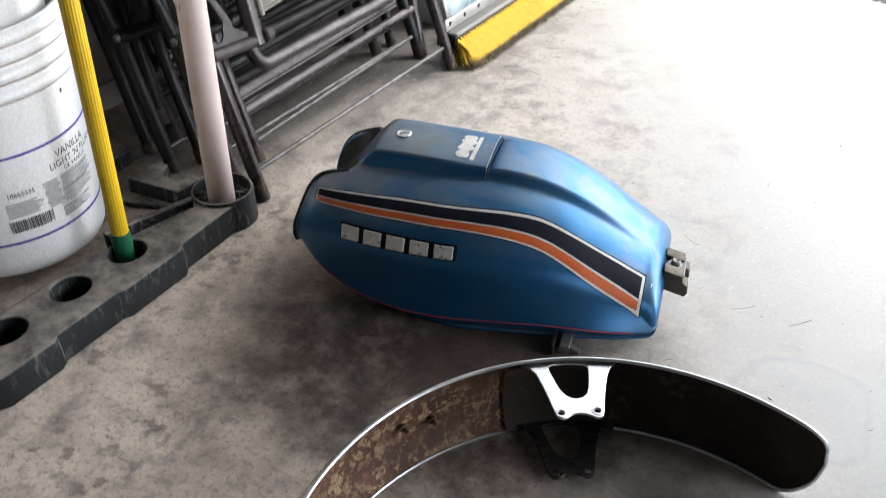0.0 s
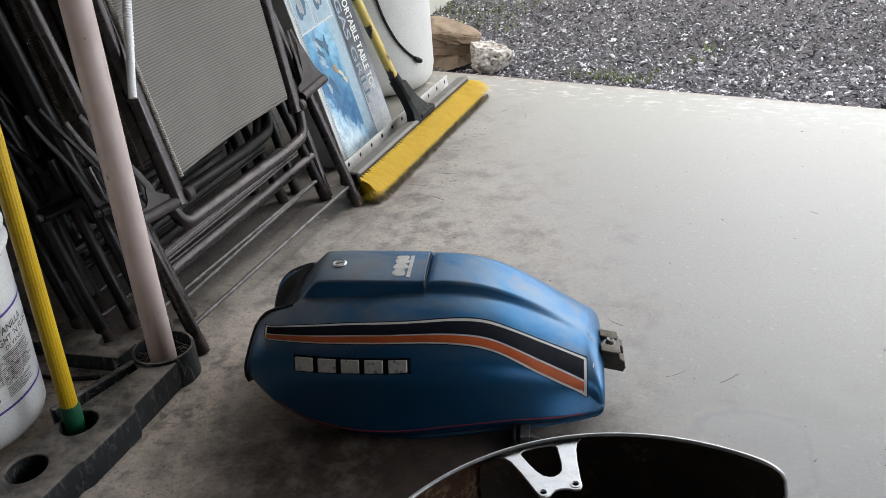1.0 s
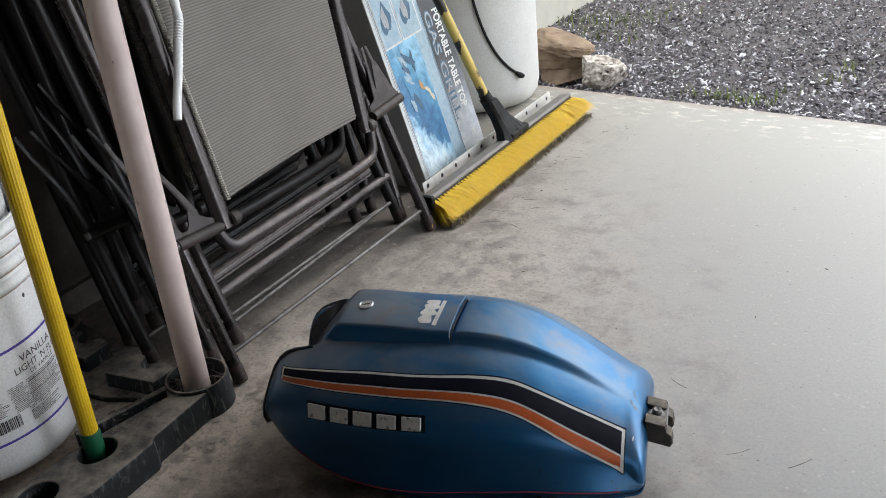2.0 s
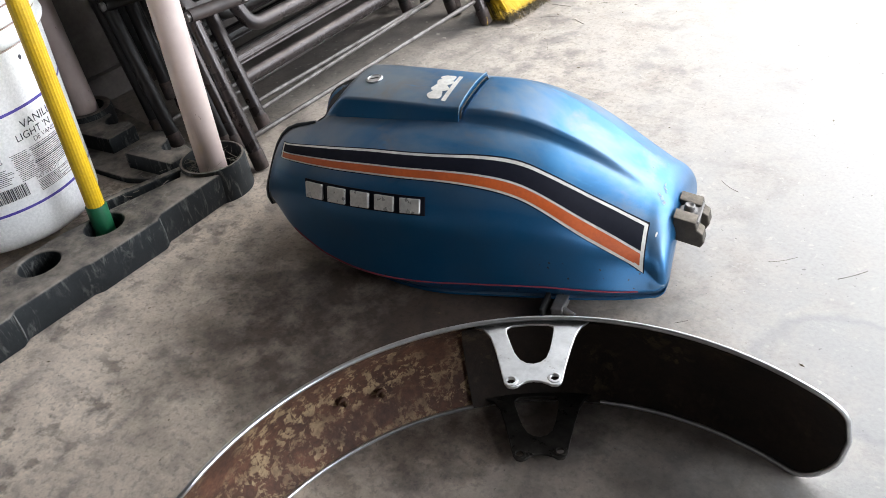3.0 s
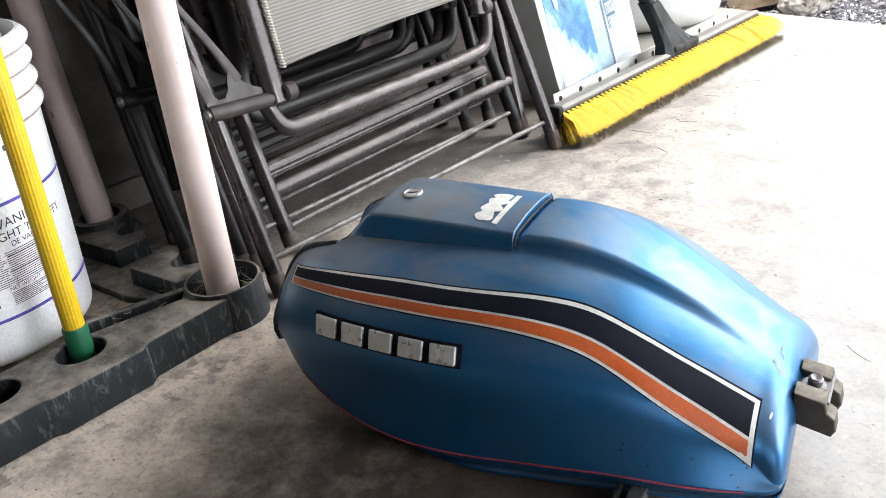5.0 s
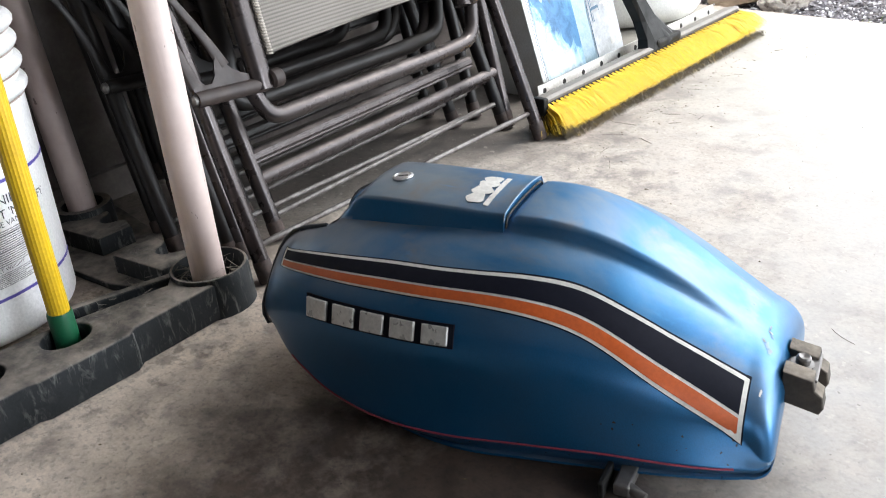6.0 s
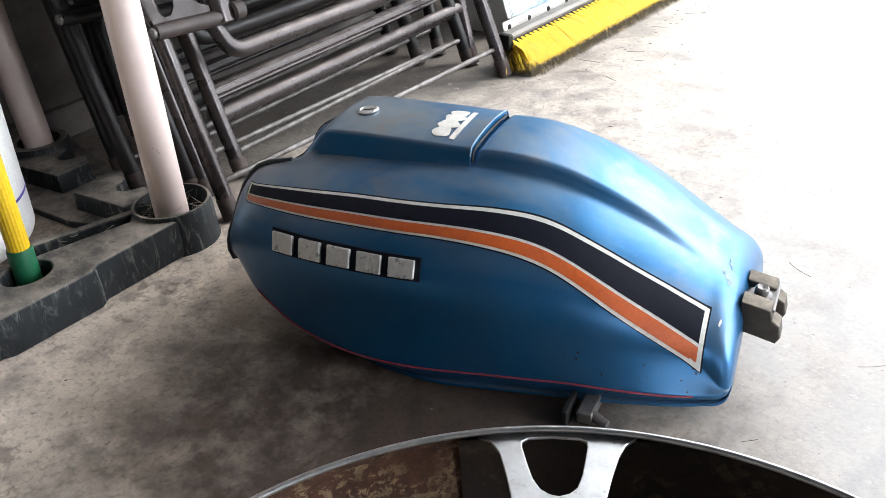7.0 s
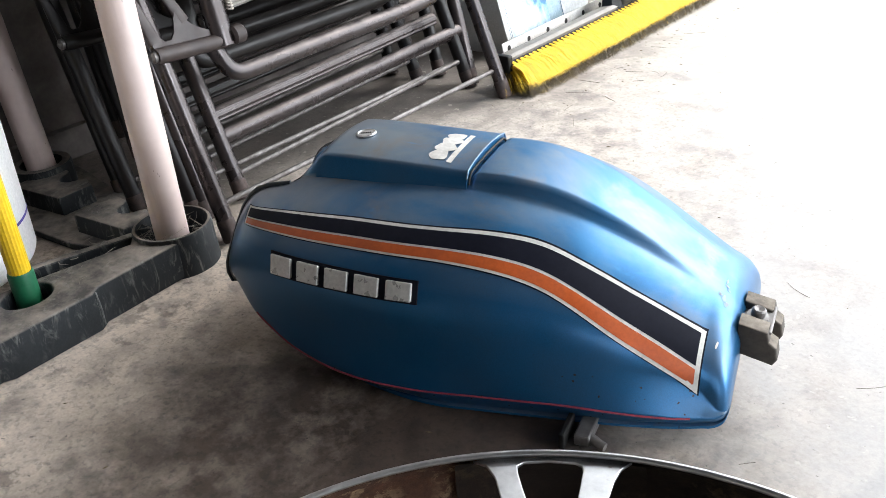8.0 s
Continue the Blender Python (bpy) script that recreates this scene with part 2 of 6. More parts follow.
    beyond.inputs["From Min"].default_value, beyond.inputs["From Max"].default_value = 0.28, 0.60
    nt.links.new(sep.outputs[1], beyond.inputs["Value"])
    c = mix(nt, mix(nt, 1.0, mix(nt, 1.0, mix(nt, 1.0, beside.outputs[0], beyond.outputs[0], "MULTIPLY"), smear, "MULTIPLY"), 0.85, "MULTIPLY"), c, (0.085, 0.076, 0.070))
    # rusty tint where rain wets the slab edge
    rim = nt.nodes.new("ShaderNodeMath")
    rim.operation = "MULTIPLY_ADD"
    nt.links.new(sep.outputs[0], rim.inputs[0])
    rim.inputs[1].default_value = 0.1
    nt.links.new(sep.outputs[1], rim.inputs[2])
    wet = node(nt, "ShaderNodeMapRange")
    wet.inputs["From Min"].default_value, wet.inputs["From Max"].default_value = 1.645, 1.70
    nt.links.new(rim.outputs[0], wet.inputs["Value"])
    # paler towards the slab edge, with scuffs along its lip
    lip = node(nt, "ShaderNodeMapRange")
    lip.inputs["From Min"].default_value, lip.inputs["From Max"].default_value = 0.7, 1.5
    nt.links.new(rim.outputs[0], lip.inputs["Value"])
    c = mix(nt, mix(nt, 1.0, lip.outputs[0], 0.55, "MULTIPLY"), c, (0.455, 0.44, 0.39))
    edge = node(nt, "ShaderNodeMapRange")
    edge.inputs["From Min"].default_value, edge.inputs["From Max"].default_value = 1.47, 1.58
    nt.links.new(rim.outputs[0], edge.inputs["Value"])
    scrape = ramp(nt, noise_tex(nt, 42.0, 6, 0.65, stretch=(0.45, 1, 1)), [(0.54, 0.0), (0.62, 1.0)])
    c = mix(nt, mix(nt, 1.0, mix(nt, 1.0, edge.outputs[0], scrape, "MULTIPLY"), 0.6, "MULTIPLY"), c, (0.72, 0.68, 0.60))
    c = mix(nt, mix(nt, 1.0, mix(nt, 1.0, wet.outputs[0], ramp(nt, cloud, [(0.30, 0.3), (0.6, 1.0)]), "MULTIPLY"), 0.75, "MULTIPLY"), c, (0.33, 0.22, 0.17))
    # pale scuffed specks and dark flecks
    specks = ramp(nt, noise_tex(nt, 75.0, 4, 0.6), [(0.62, 0.0), (0.68, 1.0)])
    c = mix(nt, mix(nt, 1.0, specks, 0.35, "MULTIPLY"), c, (0.58, 0.54, 0.48))
    flecks = ramp(nt, noise_tex(nt, 130.0, 2, 0.5), [(0.72, 0.0), (0.75, 1.0)])
    c = mix(nt, mix(nt, 1.0, flecks, 0.6, "MULTIPLY"), c, (0.07, 0.065, 0.06))
    # an old dark oil stain by the tank, with the tank's shadow painted in
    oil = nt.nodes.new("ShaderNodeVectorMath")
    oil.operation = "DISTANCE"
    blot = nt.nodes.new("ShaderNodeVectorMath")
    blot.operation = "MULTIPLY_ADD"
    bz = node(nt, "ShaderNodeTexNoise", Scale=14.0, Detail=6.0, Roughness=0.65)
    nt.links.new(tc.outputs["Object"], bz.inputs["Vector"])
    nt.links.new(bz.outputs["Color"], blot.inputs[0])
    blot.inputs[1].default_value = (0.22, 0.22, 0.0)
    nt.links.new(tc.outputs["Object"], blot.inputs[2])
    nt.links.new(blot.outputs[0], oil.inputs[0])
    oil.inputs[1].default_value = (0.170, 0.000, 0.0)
    oil_shadow = ramp(nt, oil.outputs["Value"], [(0.10, 1.0), (0.19, 0.6), (0.29, 0.15), (0.40, 0.0)])
    # the wide one, oil and painted shadow along the tank's near side, breaking up into spots
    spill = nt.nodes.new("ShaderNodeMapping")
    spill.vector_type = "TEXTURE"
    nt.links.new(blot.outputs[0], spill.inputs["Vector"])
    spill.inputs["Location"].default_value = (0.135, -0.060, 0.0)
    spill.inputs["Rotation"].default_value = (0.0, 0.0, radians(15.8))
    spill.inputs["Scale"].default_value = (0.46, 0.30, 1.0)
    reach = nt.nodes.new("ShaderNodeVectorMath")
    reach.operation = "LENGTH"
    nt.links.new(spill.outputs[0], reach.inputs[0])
    spill_shadow = ramp(nt, reach.outputs["Value"], [(0.44, 1.0), (0.60, 0.85), (0.74, 0.45), (0.88, 0.22), (1.0, 0.0)])
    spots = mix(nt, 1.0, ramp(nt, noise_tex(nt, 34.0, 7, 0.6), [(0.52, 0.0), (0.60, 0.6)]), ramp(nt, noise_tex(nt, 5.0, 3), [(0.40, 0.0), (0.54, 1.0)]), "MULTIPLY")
    spill_shadow = mix(nt, 1.0, spill_shadow, mix(nt, 1.0, spots, mix(nt, 1.0, ramp(nt, sep.outputs[0], [(0.0, 1.0), (0.12, 0.0)]), ramp(nt, sep.outputs[1], [(0.0, 1.0), (0.16, 0.0)]), "MULTIPLY"), "MULTIPLY"), "LIGHTEN")
    spill_shadow = mix(nt, 0.5, spill_shadow, ramp(nt, noise_tex(nt, 22.0, 8, 0.65), [(0.36, 0.55), (0.56, 1.0)]), "MULTIPLY")
    # shade on the floor inside the mudguard, painted as a dark patch
    guard_dist = nt.nodes.new("ShaderNodeVectorMath")
    guard_dist.operation = "DISTANCE"
    nt.links.new(blot.outputs[0], guard_dist.inputs[0])
    guard_dist.inputs[1].default_value = (0.500, -0.230, 0.0)
    guard_shade = ramp(nt, guard_dist.outputs["Value"], [(0.10, 0.8), (0.20, 0.5), (0.28, 0.0)])
    oil_shadow = mix(nt, 1.0, oil_shadow, guard_shade, "LIGHTEN")
    c = mix(nt, mix(nt, 1.0, oil_shadow, spill_shadow, "LIGHTEN"), c, (0.095, 0.078, 0.070), "MULTIPLY")
    # a damp patch beside the mudguard
    spot = nt.nodes.new("ShaderNodeVectorMath")
    spot.operation = "DISTANCE"
    wob = nt.nodes.new("ShaderNodeVectorMath")
    wob.operation = "MULTIPLY_ADD"
    nz = node(nt, "ShaderNodeTexNoise", Scale=9.0, Detail=5.0)
    nt.links.new(tc.outputs["Object"], nz.inputs["Vector"])
    nt.links.new(nz.outputs["Color"], wob.inputs[0])
    wob.inputs[1].default_value = (0.13, 0.13, 0.0)
    nt.links.new(tc.outputs["Object"], wob.inputs[2])
    nt.links.new(wob.outputs[0], spot.inputs[0])
    spot.inputs[1].default_value = (0.562, 0.117, 0.0)
    damp = ramp(nt, spot.outputs["Value"], [(0.072, 0.25), (0.084, 0.35), (0.092, 1.0), (0.104, 0.0)])
    c = mix(nt, mix(nt, 1.0, damp, 0.55, "MULTIPLY"), c, (0.19, 0.19, 0.20))
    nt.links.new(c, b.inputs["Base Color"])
    r = ramp(nt, cloud, [(0.3, 0.42), (0.7, 0.68)])
    r = mix(nt, damp, r, 0.30)
    nt.links.new(r, b.inputs["Roughness"])
    h = mix(nt, 0.5, cloud, fine)
    bump(nt, b, h, 0.22, 0.002)
    return m


def tank_paint():
    m, nt, b = material("blue_tank_paint", 0.40, 0.62, Coat_Weight=0.15, Coat_Roughness=0.2)
    broad = noise_tex(nt, 9.0, 4)
    fine = noise_tex(nt, 900.0, 2)
    c = ramp(nt, broad, [(0.3, (0.008, 0.098, 0.235)), (0.7, (0.012, 0.138, 0.325))])
    c = mix(nt, 0.25, c, ramp(nt, fine, [(0.35, 0.55), (0.65, 1.3)]), "MULTIPLY")
    g = nt.nodes.new("ShaderNodeNewGeometry")
    sep = nt.nodes.new("ShaderNodeSeparateXYZ")
    nt.links.new(g.outputs["Normal"], sep.inputs[0])
    up = ramp(nt, sep.outputs[2], [(0.40, 0.0), (0.95, 1.0)])
    cloth = ramp(nt, noise_tex(nt, 12.0, 7, 0.55, distort=0.2), [(0.30, 0.25), (0.66, 1.0)])
    dust = mix(nt, 1.0, up, cloth, "MULTIPLY")
    # shade painted over the nose, where the pale dust is thinner than at the rear
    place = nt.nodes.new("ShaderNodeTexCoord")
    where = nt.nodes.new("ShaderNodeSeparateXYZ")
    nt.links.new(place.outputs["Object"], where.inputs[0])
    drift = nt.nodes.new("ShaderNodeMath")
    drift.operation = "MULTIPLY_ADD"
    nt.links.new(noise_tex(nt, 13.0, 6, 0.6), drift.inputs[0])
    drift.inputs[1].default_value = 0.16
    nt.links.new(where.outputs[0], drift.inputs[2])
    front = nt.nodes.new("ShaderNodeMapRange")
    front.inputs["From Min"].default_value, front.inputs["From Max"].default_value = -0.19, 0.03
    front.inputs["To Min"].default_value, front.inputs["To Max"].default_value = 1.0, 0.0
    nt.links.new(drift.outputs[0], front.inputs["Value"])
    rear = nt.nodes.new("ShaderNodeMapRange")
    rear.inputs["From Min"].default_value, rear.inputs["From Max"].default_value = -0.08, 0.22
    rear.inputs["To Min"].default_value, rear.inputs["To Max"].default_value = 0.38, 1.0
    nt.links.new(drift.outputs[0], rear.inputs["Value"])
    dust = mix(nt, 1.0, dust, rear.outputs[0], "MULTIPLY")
    # dust in a bright blue that also paints the lit top
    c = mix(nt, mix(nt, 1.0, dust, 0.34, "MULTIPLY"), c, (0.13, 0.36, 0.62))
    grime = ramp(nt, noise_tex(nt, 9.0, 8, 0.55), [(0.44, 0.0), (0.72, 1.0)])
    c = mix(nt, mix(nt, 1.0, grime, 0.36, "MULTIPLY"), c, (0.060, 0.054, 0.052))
    nose_shade = mix(nt, 1.0, front.outputs[0], 0.26, "MULTIPLY")
    c = mix(nt, nose_shade, c, (0.030, 0.036, 0.044))
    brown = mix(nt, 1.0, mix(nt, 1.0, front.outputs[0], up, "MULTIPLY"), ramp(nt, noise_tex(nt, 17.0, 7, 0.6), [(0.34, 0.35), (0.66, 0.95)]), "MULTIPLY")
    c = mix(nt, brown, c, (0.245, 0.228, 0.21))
    smear = ramp(nt, noise_tex(nt, 8.0, 6, 0.55, stretch=(0.6, 1, 1), distort=0.4), [(0.42, 0.0), (0.60, 0.75)])
    c = mix(nt, mix(nt, 1.0, smear, up, "MULTIPLY"), c, (0.225, 0.255, 0.28))
    tan = ramp(nt, noise_tex(nt, 15.0, 7, 0.6, distort=0.3), [(0.54, 0.0), (0.70, 0.6)])
    c = mix(nt, mix(nt, 1.0, tan, up, "MULTIPLY"), c, (0.22, 0.185, 0.155))
    rub = ramp(nt, noise_tex(nt, 34.0, 5, 0.6, stretch=(0.35, 1, 1), distort=0.5), [(0.62, 0.0), (0.72, 1.0)])
    c = mix(nt, mix(nt, 1.0, mix(nt, 1.0, rub, up, "MULTIPLY"), 0.5, "MULTIPLY"), c, (0.05, 0.26, 0.55))
    rusty = ramp(nt, noise_tex(nt, 95.0, 3, 0.5), [(0.725, 0.0), (0.75, 1.0)])
    low = ramp(nt, noise_tex(nt, 7.0, 2), [(0.5, 0.0), (0.6, 1.0)])
    c = mix(nt, mix(nt, 1.0, rusty, low, "MULTIPLY"), c, (0.03, 0.02, 0.015))
    nt.links.new(c, b.inputs["Base Color"])
    r = mix(nt, dust, ramp(nt, broad, [(0.3, 0.29), (0.7, 0.39)]), 0.56)
    nt.links.new(r, b.inputs["Roughness"])
    bump(nt, b, noise_tex(nt, 380.0, 2), 0.03, 0.0005)
    return m


def rust_material(name, deep, brown, flake, cover):
    """Dark rusted steel with a lighter crust that flakes off in ragged patches."""
    m, nt, b = material(name, 0.75, 0.2)
    n1, n2 = noise_tex(nt, 20.0, 10, 0.72, distort=0.1), noise_tex(nt, 150.0, 6, 0.75)
    c = ramp(nt, n1, [(0.3, deep), (0.55, brown), (0.72, tuple(1.8 * q for q in brown))])
    ragged = ramp(nt, noise_tex(nt, 85.0, 9, 0.7, distort=0.3), [(0.50, 0.0), (0.56, 1.0)])
    region = ramp(nt, noise_tex(nt, 11.0, 5, 0.6), [(1.0 - cover - 0.08, 0.0), (1.0 - cover + 0.08, 1.0)])
    c = mix(nt, mix(nt, 1.0, mix(nt, 1.0, ragged, region, "MULTIPLY"), 0.85, "MULTIPLY"), c, flake)
    c = mix(nt, 0.6, c, ramp(nt, n2, [(0.3, 0.35), (0.7, 1.35)]), "MULTIPLY")
    nt.links.new(c, b.inputs["Base Color"])
    bump(nt, b, n2, 0.5, 0.0015)
    return m


def chrome_material(name="chrome", rough=0.12, pits=True):
    m, nt, b = material(name, rough, 1.0)
    n = noise_tex(nt, 60.0, 6, 0.7)
    c = ramp(nt, n, [(0.3, (0.50, 0.50, 0.51)), (0.65, (0.72, 0.72, 0.73))])
    if pits:
        p = ramp(nt, noise_tex(nt, 170.0, 4, 0.6), [(0.62, 0.0), (0.70, 1.0)])
        q = ramp(nt, noise_tex(nt, 22.0, 3), [(0.48, 0.0), (0.6, 1.0)])
        f = mix(nt, 1.0, p, q, "MULTIPLY")
        c = mix(nt, f, c, (0.14, 0.075, 0.035))
        nt.links.new(mix(nt, f, ramp(nt, n, [(0.3, rough), (0.7, rough + 0.2)]), 0.8), b.inputs["Roughness"])
    nt.links.new(c, b.inputs["Base Color"])
    return m


def gravel_material():
    m, nt, b = material("gravel_stone", 0.75)
    g = nt.nodes.new("ShaderNodeNewGeometry")
    c = ramp(nt, g.outputs["Random Per Island"], [(0.0, (0.065, 0.060, 0.066)), (0.50, (0.155, 0.145, 0.160)), (0.76, (0.28, 0.265, 0.29)), (0.85, (0.58, 0.57, 0.60)), (1.0, (0.90, 0.90, 0.92))])
    c = mix(nt, 0.4, c, ramp(nt, noise_tex(nt, 150.0, 4), [(0.3, 0.5), (0.7, 1.3)]), "MULTIPLY")
    nt.links.new(c, b.inputs["Base Color"])
    return m


def fabric_material():
    m, nt, b = material("woven_sling_fabric", 0.8)
    tc = nt.nodes.new("ShaderNodeTexCoord")
    w = node(nt, "ShaderNodeTexWave", Scale=62.0, Distortion=0.0)
    w.bands_direction = "Z"
    nt.links.new(tc.outputs["Object"], w.inputs["Vector"])
    w2 = node(nt, "ShaderNodeTexWave", Scale=75.0, Distortion=0.0)
    w2.bands_direction = "Y"
    nt.links.new(tc.outputs["Object"], w2.inputs["Vector"])
    c = ramp(nt, w.outputs["Fac"], [(0.2, (0.135, 0.122, 0.108)), (0.6, (0.205, 0.189, 0.168))])
    c = mix(nt, 0.3, c, ramp(nt, w2.outputs["Fac"], [(0.2, 0.6), (0.7, 1.0)]), "MULTIPLY")
    c = mix(nt, 0.4, c, ramp(nt, noise_tex(nt, 9.0, 5), [(0.3, 0.75), (0.7, 1.1)]), "MULTIPLY")
    nt.links.new(c, b.inputs["Base Color"])
    bump(nt, b, w.outputs["Fac"], 0.5, 0.0012)
    return m


def across(nt, y_part, z_part, wobble, scale):
    """A value rising across a printed face, made uneven by noise."""
    tc = nt.nodes.new("ShaderNodeTexCoord")
    dot = nt.nodes.new("ShaderNodeVectorMath")
    dot.operation = "DOT_PRODUCT"
    nt.links.new(tc.outputs["Object"], dot.inputs[0])
    dot.inputs[1].default_value = (0.0, y_part, z_part)
    add = nt.nodes.new("ShaderNodeMath")
    add.operation = "MULTIPLY_ADD"
    nt.links.new(noise_tex(nt, scale, 6, 0.6, stretch=(1, 1.6, 0.8), distort=0.8), add.inputs[0])
    add.inputs[1].default_value = wobble
    nt.links.new(dot.outputs["Value"], add.inputs[2])
    return add.outputs[0]


def print_material():
    """The printed face of the grill carton: white spray below, deep blue, then lighter blue."""
    m, nt, b = material("carton_print", 0.45)
    c = ramp(nt, across(nt, 1.6, 1.6, 0.34, 16.0), [(0.40, (0.66, 0.78, 0.84)), (0.47, (0.36, 0.58, 0.74)), (0.51, (0.075, 0.21, 0.38)), (0.62, (0.06, 0.19, 0.36)), (0.74, (0.13, 0.36, 0.56)), (0.90, (0.30, 0.56, 0.74))])
    c = mix(nt, 0.5, c, ramp(nt, noise_tex(nt, 30.0, 6, 0.7, distort=0.5), [(0.38, (0.16, 0.24, 0.34)), (0.56, (1.0, 1.0, 1.0))]), "MULTIPLY")
    nt.links.new(c, b.inputs["Base Color"])
    return m


def band_material():
    """The word band of the carton: near black above, grey, white at the foot."""
    m, nt, b = material("carton_word_band", 0.45)
    c = ramp(nt, across(nt, 0.3, 1.6, 0.16, 14.0), [(0.22, (0.62, 0.65, 0.68)), (0.34, (0.40, 0.42, 0.45)), (0.47, (0.15, 0.16, 0.18)), (0.60, (0.045, 0.048, 0.055))])
    c = mix(nt, 0.4, c, ramp(nt, noise_tex(nt, 60.0, 5, 0.7), [(0.36, 0.35), (0.6, 1.0)]), "MULTIPLY")
    nt.links.new(c, b.inputs["Base Color"])
    return m


def dirty_pole():
    m, nt, b = material("mouldy_yellow_pole", 0.5)
    n = noise_tex(nt, 17.0, 5, 0.6, stretch=(1, 1, 0.6))
    c = ramp(nt, n, [(0.46, (0.62, 0.47, 0.12)), (0.535, (0.52, 0.38, 0.11)), (0.56, (0.02, 0.017, 0.012))])
    nt.links.new(c, b.inputs["Base Color"])
    return m


def rack_plastic():
    """Moulded plastic with pale scuffs on its sides and settled dust on top."""
    m, nt, b = material("dark_green_plastic", 0.58, Specular_IOR_Level=0.3)
    c = ramp(nt, noise_tex(nt, 20.0, 6, 0.6), [(0.3, (0.0075, 0.010, 0.012)), (0.7, (0.017, 0.020, 0.023))])
    streak = ramp(nt, noise_tex(nt, 70.0, 5, 0.7, stretch=(1, 1, 0.28), distort=0.9), [(0.52, 0.0), (0.64, 1.0)])
    patch = ramp(nt, noise_tex(nt, 15.0, 3), [(0.40, 0.0), (0.56, 1.0)])
    c = mix(nt, mix(nt, 1.0, mix(nt, 1.0, streak, patch, "MULTIPLY"), 0.6, "MULTIPLY"), c, (0.20, 0.20, 0.19))
    c = mix(nt, 0.3, c, ramp(nt, noise_tex(nt, 300.0, 3), [(0.3, 0.5), (0.7, 1.3)]), "MULTIPLY")
    nt.links.new(c, b.inputs["Base Color"])
    bump(nt, b, noise_tex(nt, 260.0, 3), 0.25, 0.0008)
    return dusty(m, (0.33, 0.285, 0.245), 0.88, 26.0)


def pipe_plastic():
    """Yellowed white pipe with scuffs along it and small dark nicks."""
    m, nt, b = material("white_plastic_pipe", 0.42)
    c = ramp(nt, noise_tex(nt, 14.0, 5, 0.6), [(0.3, (0.64, 0.535, 0.50)), (0.7, (0.50, 0.395, 0.365))])
    streak = ramp(nt, noise_tex(nt, 60.0, 5, 0.65, stretch=(1, 1, 0.12)), [(0.54, 0.0), (0.70, 1.0)])
    c = mix(nt, mix(nt, 1.0, streak, 0.35, "MULTIPLY"), c, (0.36, 0.27, 0.25))
    nick = ramp(nt, noise_tex(nt, 70.0, 3, 0.5, stretch=(1, 1, 0.6)), [(0.69, 0.0), (0.72, 1.0)])
    c = mix(nt, mix(nt, 1.0, nick, 0.75, "MULTIPLY"), c, (0.13, 0.09, 0.08))
    nt.links.new(c, b.inputs["Base Color"])
    bump(nt, b, noise_tex(nt, 90.0, 3), 0.06, 0.0008)
    return m


CONCRETE = concrete_material()
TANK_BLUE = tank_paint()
RUST = rust_material("rusty_steel", (0.030, 0.014, 0.010), (0.085, 0.036, 0.020), (0.36, 0.26, 0.15), 0.50)
DARK_RUST = rust_material("dark_rusty_steel", (0.010, 0.007, 0.006), (0.024, 0.014, 0.009), (0.13, 0.090, 0.050), 0.40)
CHROME = chrome_material()
RIM_CHROME = chrome_material("bright_rim", 0.30, pits=False)
PLATED = chrome_material("plated_steel", 0.3)
SHADED_PLATED = worn("shaded_plated_steel", (0.06, 0.055, 0.05), (0.02, 0.018, 0.016), 0.35, 0.7, scale=60, amount=0.8, bumpy=0.1)
BRIGHT = worn("bright_badge_metal", (0.80, 0.79, 0.76), (0.62, 0.61, 0.56), 0.34, 0.55, scale=60, amount=0.4, bumpy=0.03)
BLACK_DECAL = worn("black_decal", (0.006, 0.007, 0.014), (0.014, 0.014, 0.022), 0.6, scale=20, amount=0.5, bumpy=0.03, Specular_IOR_Level=0.12)
ORANGE_DECAL = worn("orange_decal", (0.55, 0.108, 0.024), (0.40, 0.075, 0.02), 0.42, scale=25, amount=0.6, bumpy=0.03)
WHITE_DECAL = worn("white_decal", (0.72, 0.70, 0.66), (0.5, 0.48, 0.44), 0.5, scale=60, amount=0.6, bumpy=0.03)
PINK_LINE = worn("red_pinstripe", (0.30, 0.035, 0.06), (0.12, 0.02, 0.05), 0.45, scale=60, bumpy=0.02)
BLACK_RUBBER = worn("black_rubber", (0.016, 0.015, 0.014), (0.05, 0.043, 0.035), 0.75, scale=25)
DUSTY_RUBBER = dusty(worn("dusty_brown_rubber", (0.045, 0.037, 0.030), (0.10, 0.08, 0.06), 0.85, scale=60), (0.34, 0.29, 0.235), 0.75, 50)
CAP_RUBBER = worn("worn_foot_rubber", (0.030, 0.022, 0.020), (0.085, 0.055, 0.048), 0.8, scale=70, amount=0.8)
RACK_PLASTIC = rack_plastic()
PVC = pipe_plastic()
PAIL = worn("white_pail_plastic", (0.87, 0.865, 0.86), (0.74, 0.72, 0.69), 0.42, scale=10, amount=0.14, bumpy=0.05, Subsurface_Weight=0.0)
PURPLE = worn("purple_print", (0.07, 0.05, 0.33), (0.14, 0.12, 0.4), 0.5, scale=80, bumpy=0.02)
INK = worn("black_print", (0.035, 0.035, 0.045), (0.10, 0.10, 0.11), 0.55, scale=120, bumpy=0.02)
YELLOW_POLE = worn("yellow_pole", (0.72, 0.47, 0.015), (0.60, 0.36, 0.012), 0.4, scale=30, amount=0.6, bumpy=0.05)
GREEN_CAP = worn("green_plastic", (0.006, 0.12, 0.05), (0.01, 0.07, 0.035), 0.45, scale=40, bumpy=0.05)
